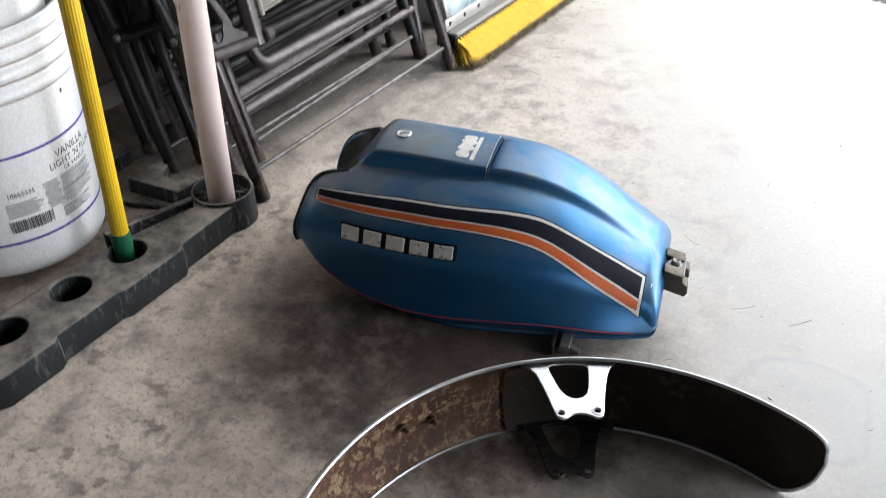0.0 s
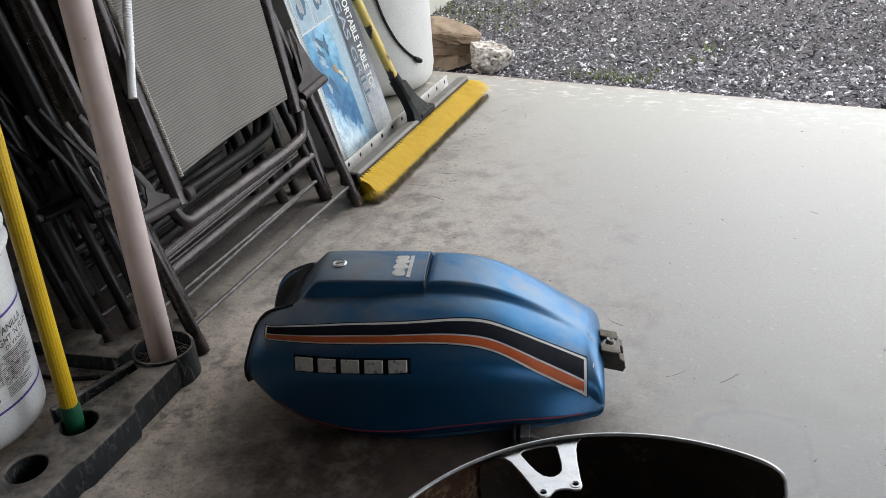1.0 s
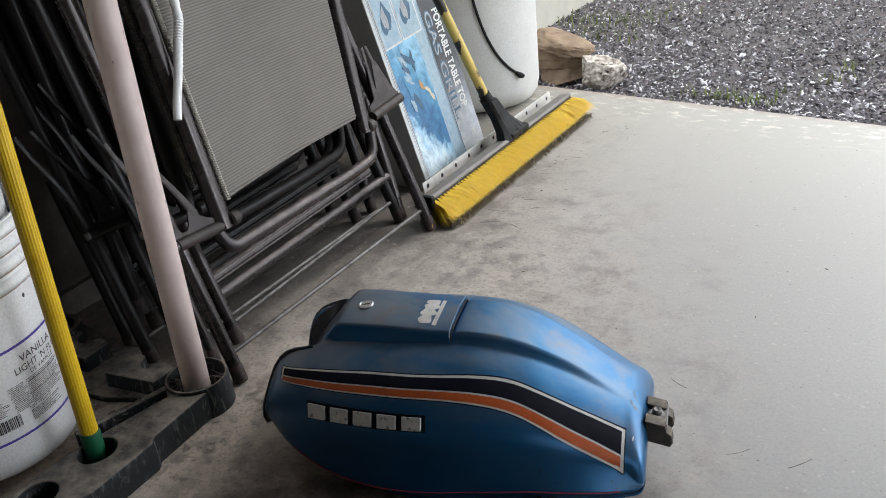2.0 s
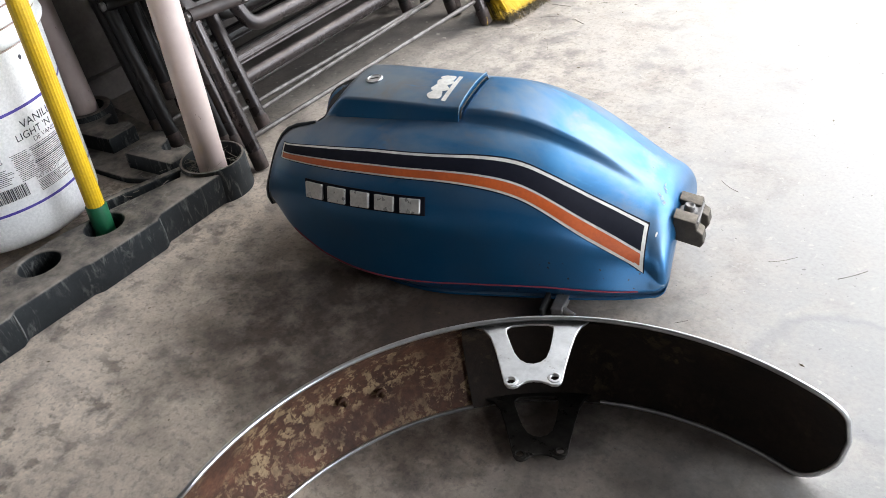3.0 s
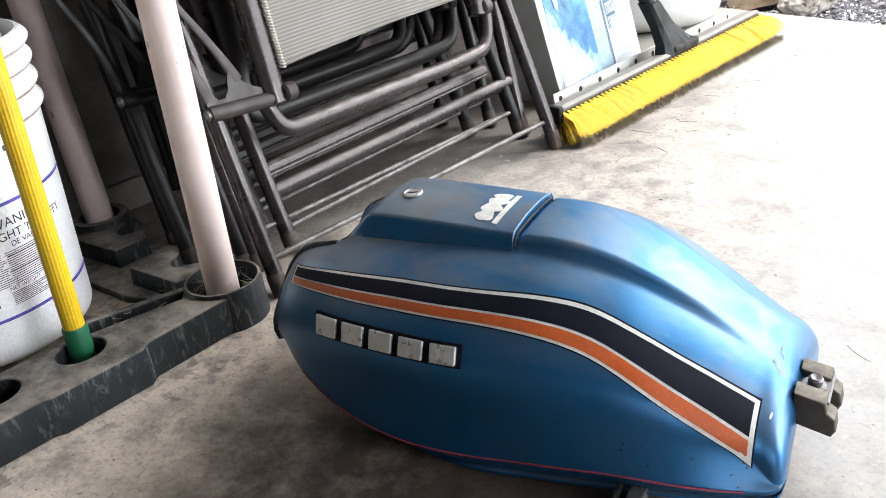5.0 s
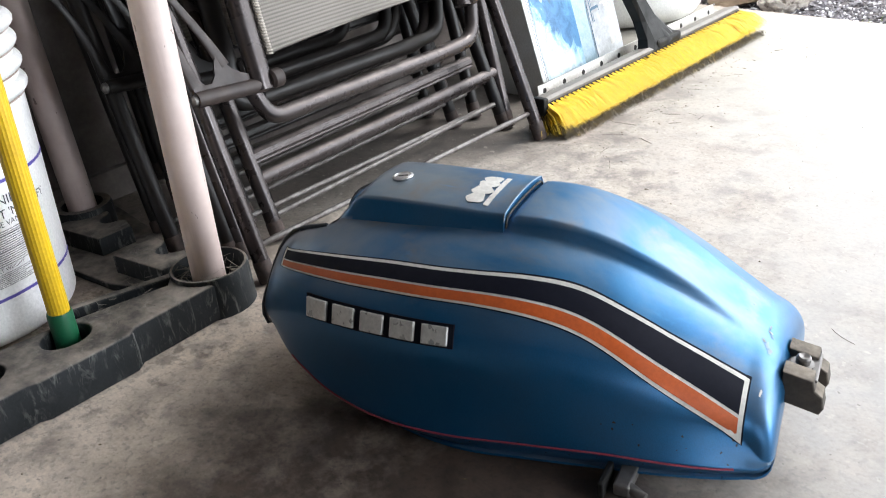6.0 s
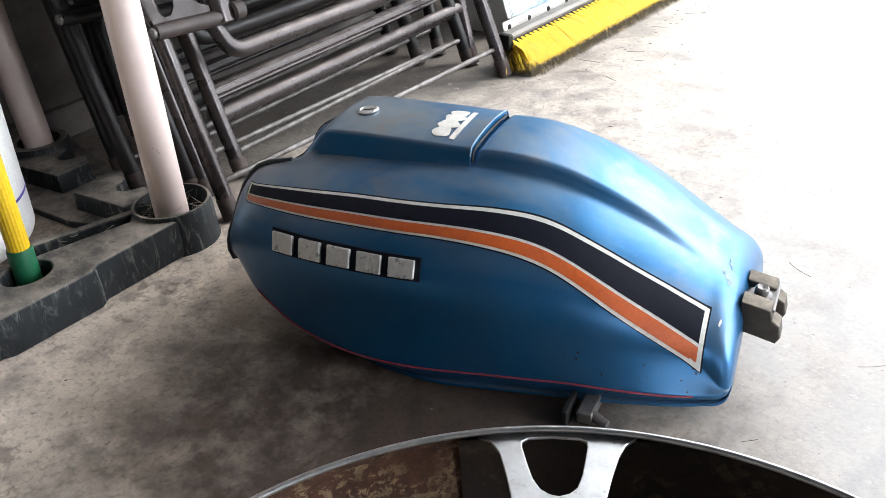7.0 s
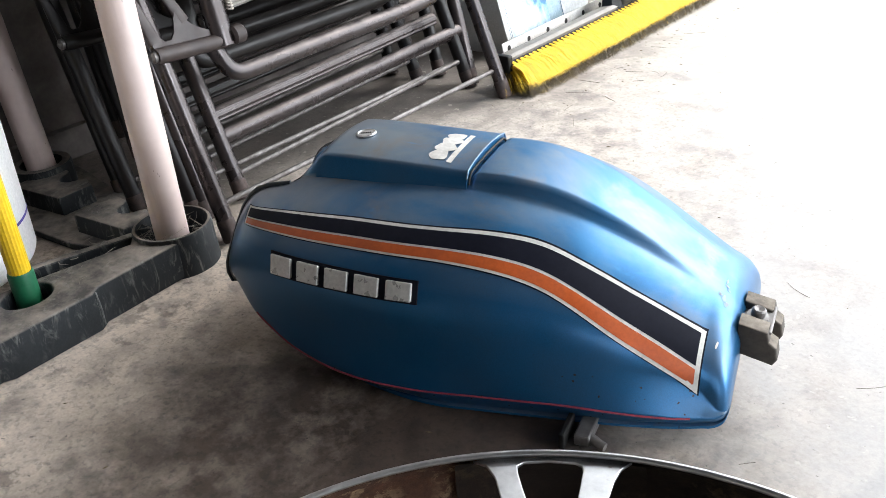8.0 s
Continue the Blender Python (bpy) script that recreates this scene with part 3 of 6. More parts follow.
# dust on the tubes, made heavier to paint in their lit tops
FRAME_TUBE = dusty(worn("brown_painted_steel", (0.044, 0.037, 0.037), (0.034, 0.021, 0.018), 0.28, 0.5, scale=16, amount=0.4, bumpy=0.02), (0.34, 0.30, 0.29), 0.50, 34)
# near-black frame paint that puts in the shade behind the first chair
SHADED_TUBE = dusty(worn("shaded_frame_steel", (0.007, 0.006, 0.006), (0.018, 0.013, 0.012), 0.45, 0.0, scale=16, amount=0.4, bumpy=0.02, Specular_IOR_Level=0.3), (0.10, 0.085, 0.08), 0.10, 34)
BRACKET = worn("brown_painted_bracket", (0.026, 0.0185, 0.0175), (0.045, 0.030, 0.026), 0.55, 0.1, scale=40, amount=0.8, bumpy=0.08)
ROD_STEEL = worn("tarnished_rod", (0.15, 0.14, 0.135), (0.06, 0.05, 0.046), 0.5, 0.4, scale=40, amount=0.9)
BARE_STEEL = worn("grey_steel", (0.20, 0.19, 0.185), (0.11, 0.10, 0.095), 0.45, 0.6, scale=35, amount=0.7)
FABRIC = fabric_material()
CORD = worn("beige_cord", (0.42, 0.38, 0.33), (0.26, 0.23, 0.2), 0.7)
BRISTLE = worn("yellow_bristle", (0.86, 0.575, 0.025), (0.74, 0.45, 0.02), 0.55, scale=60, amount=0.7)
BROOM_BLOCK = dusty(worn("grey_broom_block", (0.20, 0.185, 0.175), (0.09, 0.08, 0.075), 0.6, scale=30), (0.3, 0.28, 0.25), 0.5)
STRIP_WHITE = worn("white_painted_strip", (0.80, 0.79, 0.76), (0.5, 0.46, 0.40), 0.45, scale=30, amount=0.5)
BLACK_PLASTIC = worn("black_plastic", (0.006, 0.006, 0.006), (0.018, 0.017, 0.016), 0.55, scale=30, Specular_IOR_Level=0.25)
CARTON = worn("white_carton", (0.70, 0.71, 0.70), (0.52, 0.50, 0.46), 0.6, scale=12, amount=0.5)
CARTON_PRINT = print_material()
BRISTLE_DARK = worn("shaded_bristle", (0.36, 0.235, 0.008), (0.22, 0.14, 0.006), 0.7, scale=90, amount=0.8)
CARTON_DARK = worn("dark_blue_print", (0.05, 0.12, 0.20), (0.12, 0.22, 0.32), 0.5, scale=40)
CARTON_PALE = worn("pale_blue_print", (0.40, 0.52, 0.60), (0.20, 0.34, 0.46), 0.5, scale=50)
LID_EDGE = worn("bare_lid_edge", (0.20, 0.29, 0.40), (0.10, 0.15, 0.22), 0.5, 0.2, scale=60)
CARTON_BAND = band_material()
CARTON_GREY = worn("grey_print", (0.40, 0.42, 0.44), (0.24, 0.25, 0.27), 0.5, scale=40)
CARTON_BLUE = worn("mid_blue_print", (0.12, 0.34, 0.54), (0.07, 0.22, 0.40), 0.5, scale=40)
CARTON_TAN = worn("tan_print", (0.52, 0.33, 0.17), (0.36, 0.20, 0.10), 0.5, scale=60)
CARTON_CREAM = worn("cream_print", (0.66, 0.62, 0.48), (0.48, 0.44, 0.33), 0.5, scale=60)
CAN_WHITE = worn("white_enamel", (0.76, 0.755, 0.73), (0.60, 0.58, 0.53), 0.4, scale=6, amount=0.4, bumpy=0.04)
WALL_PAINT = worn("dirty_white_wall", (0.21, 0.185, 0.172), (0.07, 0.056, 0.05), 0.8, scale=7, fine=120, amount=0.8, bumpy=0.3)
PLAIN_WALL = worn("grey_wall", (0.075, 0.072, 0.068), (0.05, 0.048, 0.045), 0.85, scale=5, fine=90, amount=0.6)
CREAM_WALL = worn("cream_wall", (0.72, 0.69, 0.60), (0.55, 0.52, 0.45), 0.8, scale=8, amount=0.5)
SOIL = worn("dark_soil", (0.185, 0.168, 0.172), (0.105, 0.088, 0.086), 0.95, scale=9, fine=160, amount=0.8, bumpy=0.8)
GRAVEL = gravel_material()
ROCK = worn("brown_rock", (0.36, 0.26, 0.175), (0.17, 0.115, 0.075), 0.85, scale=14, fine=110, amount=0.9, bumpy=0.7)
PALE_ROCK = worn("pale_pitted_rock", (0.80, 0.74, 0.66), (0.12, 0.08, 0.06), 0.85, scale=52, fine=120, amount=1.0, bumpy=0.8)
GRASS = worn("grass_blade", (0.19, 0.27, 0.06), (0.28, 0.25, 0.11), 0.6, scale=15)
DIRTY_POLE = dirty_pole()
COBWEB = worn("cobweb_thread", (0.26, 0.24, 0.21), (0.14, 0.11, 0.08), 0.9, scale=60)
TANK_SHADE = worn("dark_tank_shade", (0.010, 0.014, 0.020), (0.022, 0.030, 0.042), 0.45, 0.2, scale=40, amount=0.7, bumpy=0.1)
DIRTY_SHADED_TIP = worn("dirty_shaded_tip", (0.030, 0.022, 0.012), (0.085, 0.060, 0.015), 0.8, scale=70, amount=0.8)
SCUFF = worn("pale_scuff", (0.20, 0.20, 0.195), (0.05, 0.055, 0.06), 0.7, scale=120, amount=1.0, bumpy=0.3)
FLAKE = worn("bare_primer", (0.26, 0.29, 0.30), (0.14, 0.14, 0.13), 0.7, scale=150, amount=0.8)
CHIP = worn("rust_chip", (0.025, 0.018, 0.014), (0.05, 0.03, 0.02), 0.8, scale=150)
STRAND = worn("dark_strand", (0.10, 0.085, 0.065), (0.18, 0.15, 0.10), 0.8, scale=60)
RIB_DIRT = worn("brown_dirt_line", (0.30, 0.20, 0.16), (0.55, 0.46, 0.42), 0.8, scale=25, amount=1.0)
DRIED = worn("dry_debris", (0.10, 0.075, 0.045), (0.30, 0.25, 0.17), 0.9, scale=50)


# ---- the garage ----
def slab(name, x0, x1, y0, y1, z0, z1, mat, label, category):
    ob = part(name, rbox(x0, x1, y0, y1, z0, z1), mat)
    return tagged(ob, label, category, kind="structure")


def floor():
    """The slab; its outer edge runs slightly askew to the walls."""
    bm = bmesh.new()
    rows = [[bm.verts.new((x, y, z)) for x, y in ((-1.0, -2.6), (4.2, -2.6), (4.2, 1.27), (-1.0, 1.79))] for z in (-0.12, 0.0)]
    bm.faces.new(rows[0][::-1])
    bm.faces.new(rows[1])
    for k in range(4):
        bm.faces.new((rows[0][k], rows[0][(k + 1) % 4], rows[1][(k + 1) % 4], rows[1][k]))
    bmesh.ops.bevel(bm, geom=[e for e in bm.edges if all(v.co.z == 0.0 and v.co.y > 0 for v in e.verts)], offset=0.006, segments=2, profile=0.5, affect="EDGES")
    return tagged(part("floor", bm, CONCRETE), "worn grey concrete garage floor with stains and dust", "floor", kind="structure")


floor()
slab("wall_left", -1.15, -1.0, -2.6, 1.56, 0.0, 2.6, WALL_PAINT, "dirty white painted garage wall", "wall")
# unseen walls and ceiling, added dark and close to limit light and bounce
slab("wall_back", -1.15, 4.35, -2.75, -2.6, 0.0, 2.6, PLAIN_WALL, "unseen dark back wall, set close to cut bounced light", "wall")
slab("wall_right", 4.2, 4.35, -2.6, 0.25, 0.0, 2.6, PLAIN_WALL, "unseen dark side wall, added to limit the side light", "wall")
slab("wall_over_side_opening", 4.2, 4.35, 0.25, 1.42, 2.15, 2.6, PLAIN_WALL, "unseen wall above the added side opening", "wall")
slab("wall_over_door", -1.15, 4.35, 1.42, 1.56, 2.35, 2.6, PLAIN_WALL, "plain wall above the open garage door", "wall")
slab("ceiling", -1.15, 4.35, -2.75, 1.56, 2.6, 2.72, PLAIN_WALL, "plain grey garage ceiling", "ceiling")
slab("baseboard", -1.0, -0.985, -2.6, 1.5, 0.0, 0.055, WALL_PAINT, "scuffed white board along the wall", "baseboard")
slab("wall_outside", -2.6, -1.10, 2.1, 7.5, -0.05, 2.6, CREAM_WALL, "cream house wall beyond the garage door", "wall")


# ---- outside: soil, gravel, grass, rocks ----
def ground():
    me = mesh_of("ground", [(-90, -90, -0.05), (90, -90, -0.05), (90, 150, -0.05), (-90, 150, -0.05)], [(0, 1, 2, 3)], SOIL)
    return tagged(put("ground", me), "dark damp soil under the gravel drive", "ground", kind="structure")


def gravel():
    rng = random.Random(5)
    verts, faces = [], []
    base = [(1, 0, 0), (-1, 0, 0), (0, 1, 0), (0, -1, 0), (0, 0, 1), (0, 0, -1)]
    tri = [(0, 2, 4), (2, 1, 4), (1, 3, 4), (3, 0, 4), (2, 0, 5), (1, 2, 5), (3, 1, 5), (0, 3, 5)]
    for k in range(70000):
        deep = 5.2 * rng.random() ** 1.7
        x = -1.1 + 4.2 * rng.random() * (0.55 + 0.45 * deep / 5.2)
        y = 1.70 - 0.1 * x + deep
        r = rng.uniform(0.0030, 0.0075) * (1.7 if rng.random() < 0.10 else 1.0)
        q = Euler((rng.gauss(0, 0.45), rng.gauss(0, 0.45), rng.uniform(0, 6))).to_matrix()
        sc = Vector((rng.uniform(0.8, 1.6), rng.uniform(0.5, 1.0), rng.uniform(0.25, 0.6))) * r
        n = len(verts)
        for b in base:
            p = q @ Vector((b[0] * sc.x, b[1] * sc.y, b[2] * sc.z))
            verts.append((x + p.x, y + p.y, -0.046 + 0.4 * r + p.z))
        faces += [(n + a, n + b, n + c) for a, b, c in tri]
    ob = put("gravel", mesh_of("gravel", verts, faces, GRAVEL, smooth=False))
    return tagged(ob, "loose grey and white gravel of the drive", "gravel", kind="stuff")


def grass():
    rng = random.Random(9)
    verts, faces = [], []
    clumps = [(-0.13, 1.90, 60, 0.07), (-0.21, 1.90, 16, 0.06), (-0.03, 1.88, 45, 0.06), (0.14, 2.14, 16, 0.06), (0.17, 2.28, 20, 0.05), (-0.28, 1.82, 12, 0.08), (0.04, 2.00, 8, 0.05), (-0.95, 2.75, 120, 0.22), (-0.82, 2.55, 70, 0.18), (-0.70, 2.9, 50, 0.3)]
    for cx, cy, count, spread in clumps:
        for k in range(count):
            x, y = rng.gauss(cx, spread * 0.6), rng.gauss(cy, spread * 0.35)
            h, a, w = rng.uniform(0.015, 0.045), rng.uniform(0, 6.28), rng.uniform(0.0015, 0.003)
            lean = rng.uniform(0.2, 0.9) * h
            n = len(verts)
            dx, dy = math.cos(a), math.sin(a)
            verts += [(x - dy * w, y + dx * w, -0.05), (x + dy * w, y - dx * w, -0.05), (x + dx * lean * 0.4 + dy * w * 0.7, y + dy * lean * 0.4 - dx * w * 0.7, -0.05 + h * 0.6), (x + dx * lean, y + dy * lean, -0.05 + h), (x + dx * lean * 0.4 - dy * w * 0.7, y + dy * lean * 0.4 + dx * w * 0.7, -0.05 + h * 0.6)]
            faces += [(n, n + 1, n + 2, n + 4), (n + 4, n + 2, n + 3)]
    ob = put("grass", mesh_of("grass", verts, faces, GRASS))
    return tagged(ob, "short green grass tufts at the slab edge", "grass", kind="stuff")


def rock(label, at, size, mat, seed, pits=0.0, flat=(0.52, 0.80)):
    """A broken stone: a ball cut by flat planes, roughened and, where it is porous, pitted."""
    rng = random.Random(seed)
    bm = bmesh.new()
    bmesh.ops.create_icosphere(bm, subdivisions=5, radius=1.0)
    cuts = [(Vector((rng.gauss(0, 1), rng.gauss(0, 1), rng.gauss(0, 0.9))).normalized(), rng.uniform(*flat)) for k in range(13)]
    for v in bm.verts:
        p = v.co.copy()
        for n, d in cuts:
            over = p.dot(n) - d
            if over > 0:
                p -= n * over * 0.94
        q = p * (1 + 0.07 * noise.noise(p * 2.5 + Vector((seed, 0, 0))) + 0.05 * noise.noise(p * 7 + Vector((0, seed, 0))) + 0.03 * noise.noise(p * 17))
        if pits:
            hole = noise.voronoi(p * 4.6 + Vector((seed, seed, 0)))[0][0]
            q *= 1 - pits * (1 - step(0.05, 0.30, hole)) + 0.10 * noise.noise(p * 4.5)
        v.co = Vector((q.x * size[0], q.y * size[1], q.z * size[2])) * 1.25
    low = min(v.co.z for v in bm.verts)
    bmesh.ops.translate(bm, vec=(0, 0, -low), verts=bm.verts)
    ob = part("rock", bm, mat, smooth=True)
    ob.matrix_basis = at
    return tagged(ob, label, "rock", "rocks by the door")


ground()
gravel()
grass()
rock("flat brown rock lying by the slab edge", pose(-0.750, 1.99, -0.012, 4, 3, 12), (0.125, 0.075, 0.030), ROCK, 3, flat=(0.62, 0.88))
rock("rounded brown rock on top of another", pose(-0.740, 2.00, 0.038, 0, 9, -10), (0.108, 0.075, 0.032), ROCK, 8, flat=(0.66, 0.92))
rock("pale pitted rock beside the slab", pose(-0.560, 1.925, -0.060, 0, 14, 40), (0.090, 0.055, 0.054), PALE_ROCK, 5, 0.30)
rock("small dark rock under the brown one", pose(-0.72, 1.97, -0.058, 0, 0, 70), (0.075, 0.085, 0.034), ROCK, 13)

# ---- the motorcycle tank ----
# rows: place along the tank, base top, half width, height of the widest line, half width and height of the lower seam
TANK = [
    (-0.291, 0.112, 0.105, 0.092, 0.102, 0.082),
    (-0.285, 0.138, 0.110, 0.093, 0.105, 0.066),
    (-0.270, 0.175, 0.119, 0.096, 0.111, 0.049),
    (-0.250, 0.194, 0.129, 0.100, 0.120, 0.036),
    (-0.225, 0.199, 0.138, 0.103, 0.130, 0.024),
    (-0.18, 0.202, 0.149, 0.104, 0.144, 0.010),
    (-0.11, 0.204, 0.159, 0.102, 0.158, 0.0045),
    (-0.03, 0.208, 0.163, 0.100, 0.161, 0.004),
    (0.05, 0.207, 0.158, 0.094, 0.154, 0.007),
    (0.11, 0.194, 0.147, 0.086, 0.147, 0.010),
    (0.17, 0.167, 0.132, 0.076, 0.139, 0.012),
    (0.22, 0.139, 0.115, 0.066, 0.128, 0.013),
    (0.243, 0.1245, 0.1085, 0.058, 0.121, 0.0135),
    (0.254, 0.1180, 0.1085, 0.048, 0.117, 0.0140),
    (0.262, 0.1100, 0.1100, 0.040, 0.115, 0.0145),
    (0.2685, 0.1010, 0.1105, 0.034, 0.112, 0.0160),
    (0.2745, 0.0890, 0.1070, 0.032, 0.107, 0.0205),
    (0.2765, 0.0800, 0.1010, 0.034, 0.101, 0.0270),
]
RIDGE = [(-0.30, 0.0), (-0.02, 0.010), (0.02, 0.013), (0.07, 0.0135), (0.12, 0.012), (0.18, 0.008), (0.23, 0.001), (0.28, 0.0)]
NOTCH = [(-0.30, 0.03), (-0.285, 0.055), (-0.265, 0.070), (-0.245, 0.058), (-0.225, 0.030), (-0.205, 0.006), (-0.195, 0.0), (0.3, 0.0)]


def power(s):
    return 2.35 - 0.40 * step(0.12, 0.24, s) + 0.3 * step(0.245, 0.272, s)


def tank_top(s, w):
    zt, hw, zm, hs, zs = smooth_table(TANK, s)
    u = min(1.0, abs(w) / hw)
    z = zm + (zt - zm) * (1 - u ** power(s)) ** (1 / power(s))
    if s > 0.0:
        wide = 0.051 - 0.014 * step(0.05, 0.24, s)
        z += smooth_table(RIDGE, s)[0] * step(wide + 0.005, wide - 0.005, abs(w)) * step(0.0, 0.004, s)
    z -= 0.25 * max(0.0, w - 0.03) * step(-0.19, -0.25, s)
    return z - smooth_table(NOTCH, s)[0] * step(0.070, 0.050, abs(w))


def tank_side(s, z):
    """The half width of the tank at a height of its side."""
    zt, hw, zm, hs, zs = smooth_table(TANK, s)
    if z >= zm:
        u = min(1.0, (z - zm) / (zt - zm))
        return hw * (1 - u ** power(s)) ** (1 / power(s))
    fold, fold_w = zs + 0.021 - 0.008 * step(0.12, 0.25, s), hs + 0.003 + 0.005 * step(0.05, -0.10, s) * step(-0.285, -0.24, s)
    if z >= fold:
        return hw - (hw - fold_w) * ((zm - z) / (zm - fold)) ** (2.2 - 0.9 * step(0.10, 0.22, s))
    return fold_w - (0.011 + 0.016 * step(0.02, -0.16, s)) * min(1.0, (fold - z) / (fold - zs)) ** 1.5


def tank_skin(s, z, off=0.0):
    """A place on the near side of the tank, lifted by off."""
    w = tank_side(s, z)
    e = 0.002
    ds = (tank_side(s + e, z) - tank_side(s - e, z)) / (2 * e)
    dz = (tank_side(s, z + e) - tank_side(s, z - e)) / (2 * e)
    return Vector((s, -w, z)) + Vector((-ds, -1.0, -dz)).normalized() * off


def tank_section(s, side):
    zt, hw, zm, hs, zs = smooth_table(TANK, s)
    half = []
    for k in range(61):
        a = math.pi / 2 * k / 60
        w = hw * math.sin(a) ** (2 / power(s)) if k else 0.0
        half.append((w, tank_top(s, side * min(w, hw * 0.99999))))
    half[-1] = (hw, zm)
    for k in range(1, 23):
        z = zm - (zm - zs) * k / 22
        half.append((tank_side(s, z), z))
    foot = half[-1][0]
    lip = 0.005 - 0.004 * step(0.02, -0.16, s)
    half.append((foot + lip, zs - 0.0005))
    half.append((foot + lip + 0.0005, zs - 0.003))
    half.append((foot - 0.004, zs - 0.004))
    half.append((foot * 0.75, zs + 0.012))
    half.append((foot * 0.40, zs + 0.030))
    return half


def fuel_tank():
    tank = thing("fuel_tank", "blue motorcycle fuel tank with black and orange stripes on the floor", "fuel tank", pose(-0.0244, 0.0861, 0.0, 0, 0, 15.8))
    stations = [-0.291 + 0.019 * (k / 14) for k in range(14)] + [-0.272 + (0.240 + 0.272) * k / 84 for k in range(84)] + [0.240 + 0.0365 * k / 26 for k in range(27)]
    verts, faces, count = [], [], 0
    for s in stations:
        loop = [(s, -w, z) for w, z in tank_section(s, -1)] + [(s, w, z) for w, z in tank_section(s, 1)[:0:-1]]
        count = len(loop)
        verts += loop
    for i in range(len(stations) - 1):
        for k in range(count):
            a, b = i * count + k, i * count + (k + 1) % count
            faces.append((a, b, b + count, a + count))
    faces.append(tuple(range(count))[::-1])
    faces.append(tuple((len(stations) - 1) * count + k for k in range(count)))
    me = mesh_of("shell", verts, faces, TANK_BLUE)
    bm = bmesh.new()
    bm.from_mesh(me)
    bmesh.ops.recalc_face_normals(bm, faces=bm.faces[:])
    bm.to_mesh(me)
    bm.free()
    me.set_sharp_from_angle(angle=radians(50))
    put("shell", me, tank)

    # stripes: rows of place, top of the black band, foot of the orange band
    band = [
        (-0.247, 0.1722, 0.1580), (-0.20, 0.1780, 0.1612), (-0.15, 0.1815, 0.1627), (-0.10, 0.1842, 0.1644), (-0.04, 0.1866, 0.1661), (0.0, 0.1876, 0.1664),
        (0.03, 0.1883, 0.1648), (0.06, 0.1868, 0.1614), (0.09, 0.1820, 0.1540), (0.12, 0.1715, 0.1412), (0.15, 0.1565, 0.1212),
        (0.18, 0.1395, 0.0990), (0.20, 0.1275, 0.0847), (0.22, 0.1155, 0.0695), (0.248, 0.0990, 0.0475),
    ]

    def band_at(s):
        h = max(0.0, min(0.022, s - band[0][0], band[-1][0] - s))
        near = [smooth_table(band, s + h * q) for q in (-1.0, -0.5, 0.0, 0.5, 1.0)]
        return [sum(w * row[k] for w, row in zip((0.12, 0.23, 0.30, 0.23, 0.12), near)) for k in (0, 1)]

    def strip(name, lo, hi, mat, s0, s1, off, label=""):
        v, f, rows, n = [], [], 6, 90
        for i in range(n + 1):
            s = s0 + (s1 - s0) * i / n
            top, foot = band_at(s)
            back = step(0.05, 0.20, s)
            low, high = lo[0] + (lo[1] - lo[0]) * back, hi[0] + (hi[1] - hi[0]) * back
            for j in range(rows + 1):
                q = low + (high - low) * j / rows
                v.append(tank_skin(s, top + (foot - top) * q, off))
        for i in range(n):
            for j in range(rows):
                a = i * (rows + 1) + j
                f.append((a, a + 1, a + rows + 2, a + rows + 1))
        return put(name, mesh_of(name, v, f, mat), tank, label)

    # each edge is a share of the band's height, first along the front and then along the rear
    strip("stripe_border", (-0.04, -0.025), (1.04, 1.025), BLACK_DECAL, -0.2490, 0.2492, 0.0005, "thin black stripe border")
    strip("stripe_outline", (0.0, 0.0), (1.0, 1.0), WHITE_DECAL, -0.2475, 0.2477, 0.0008, "white stripe outline")
    strip("black_stripe", (0.085, 0.050), (0.545, 0.512), BLACK_DECAL, -0.2445, 0.2435, 0.0011, "wide black stripe")
    strip("orange_stripe", (0.610, 0.572), (0.925, 0.905), ORANGE_DECAL, -0.2445, 0.2435, 0.0011, "orange stripe")

    # pressed flange round the front end, from the lower seam up to the neck notch
    # flange and fold take a dark colour for the shade on the nose
    for side in (-1, 1):
        edge, inner = [], []
        for k in range(14):
            q = -0.200 - 0.084 * k / 13
            zs = smooth_table(TANK, q)[4]
            edge.append(Vector((q, side * (tank_side(q, zs) + 0.0012), zs)))
            inner.append(tank_skin(q + 0.003, zs + 0.006 + 0.004 * k / 13, 0.0006))
        for q, w, z in ((-0.2895, 0.1055, 0.0740), (-0.2915, 0.1060, 0.0840), (-0.2915, 0.1035, 0.0960), (-0.2900, 0.0990, 0.1060)):
            edge.append(Vector((q, side * w, z)))
            inner.append(tank_skin(q + 0.010, z + 0.003, 0.0006))
        for q, w in ((-0.2850, 0.0930), (-0.2780, 0.0860), (-0.2700, 0.0805), (-0.2600, 0.0770), (-0.2500, 0.0750), (-0.2350, 0.0730), (-0.2200, 0.0715), (-0.2080, 0.0690)):
            edge.append(Vector((q, side * w, tank_top(q, side * w) + 0.0004)))
            wide = 0.0085 * step(-0.20, -0.26, q)
            inner.append(Vector((q + 0.5 * wide, -w - 0.7 * wide, tank_top(q + 0.5 * wide, side * (w + 0.7 * wide)) + 0.0007)))
        for p in inner:
            p.y = -side * p.y if p.y * side < 0 else p.y
        n = len(edge)
        flange = part("front_flange", tube(edge, [0.0008 + 0.0024 * step(0.25, 0.6, k / n) - 0.0012 * step(0.85, 1.0, k / n) for k in range(n)], 10), TANK_SHADE, tank, "front flange, its shade painted dark", smooth=True)
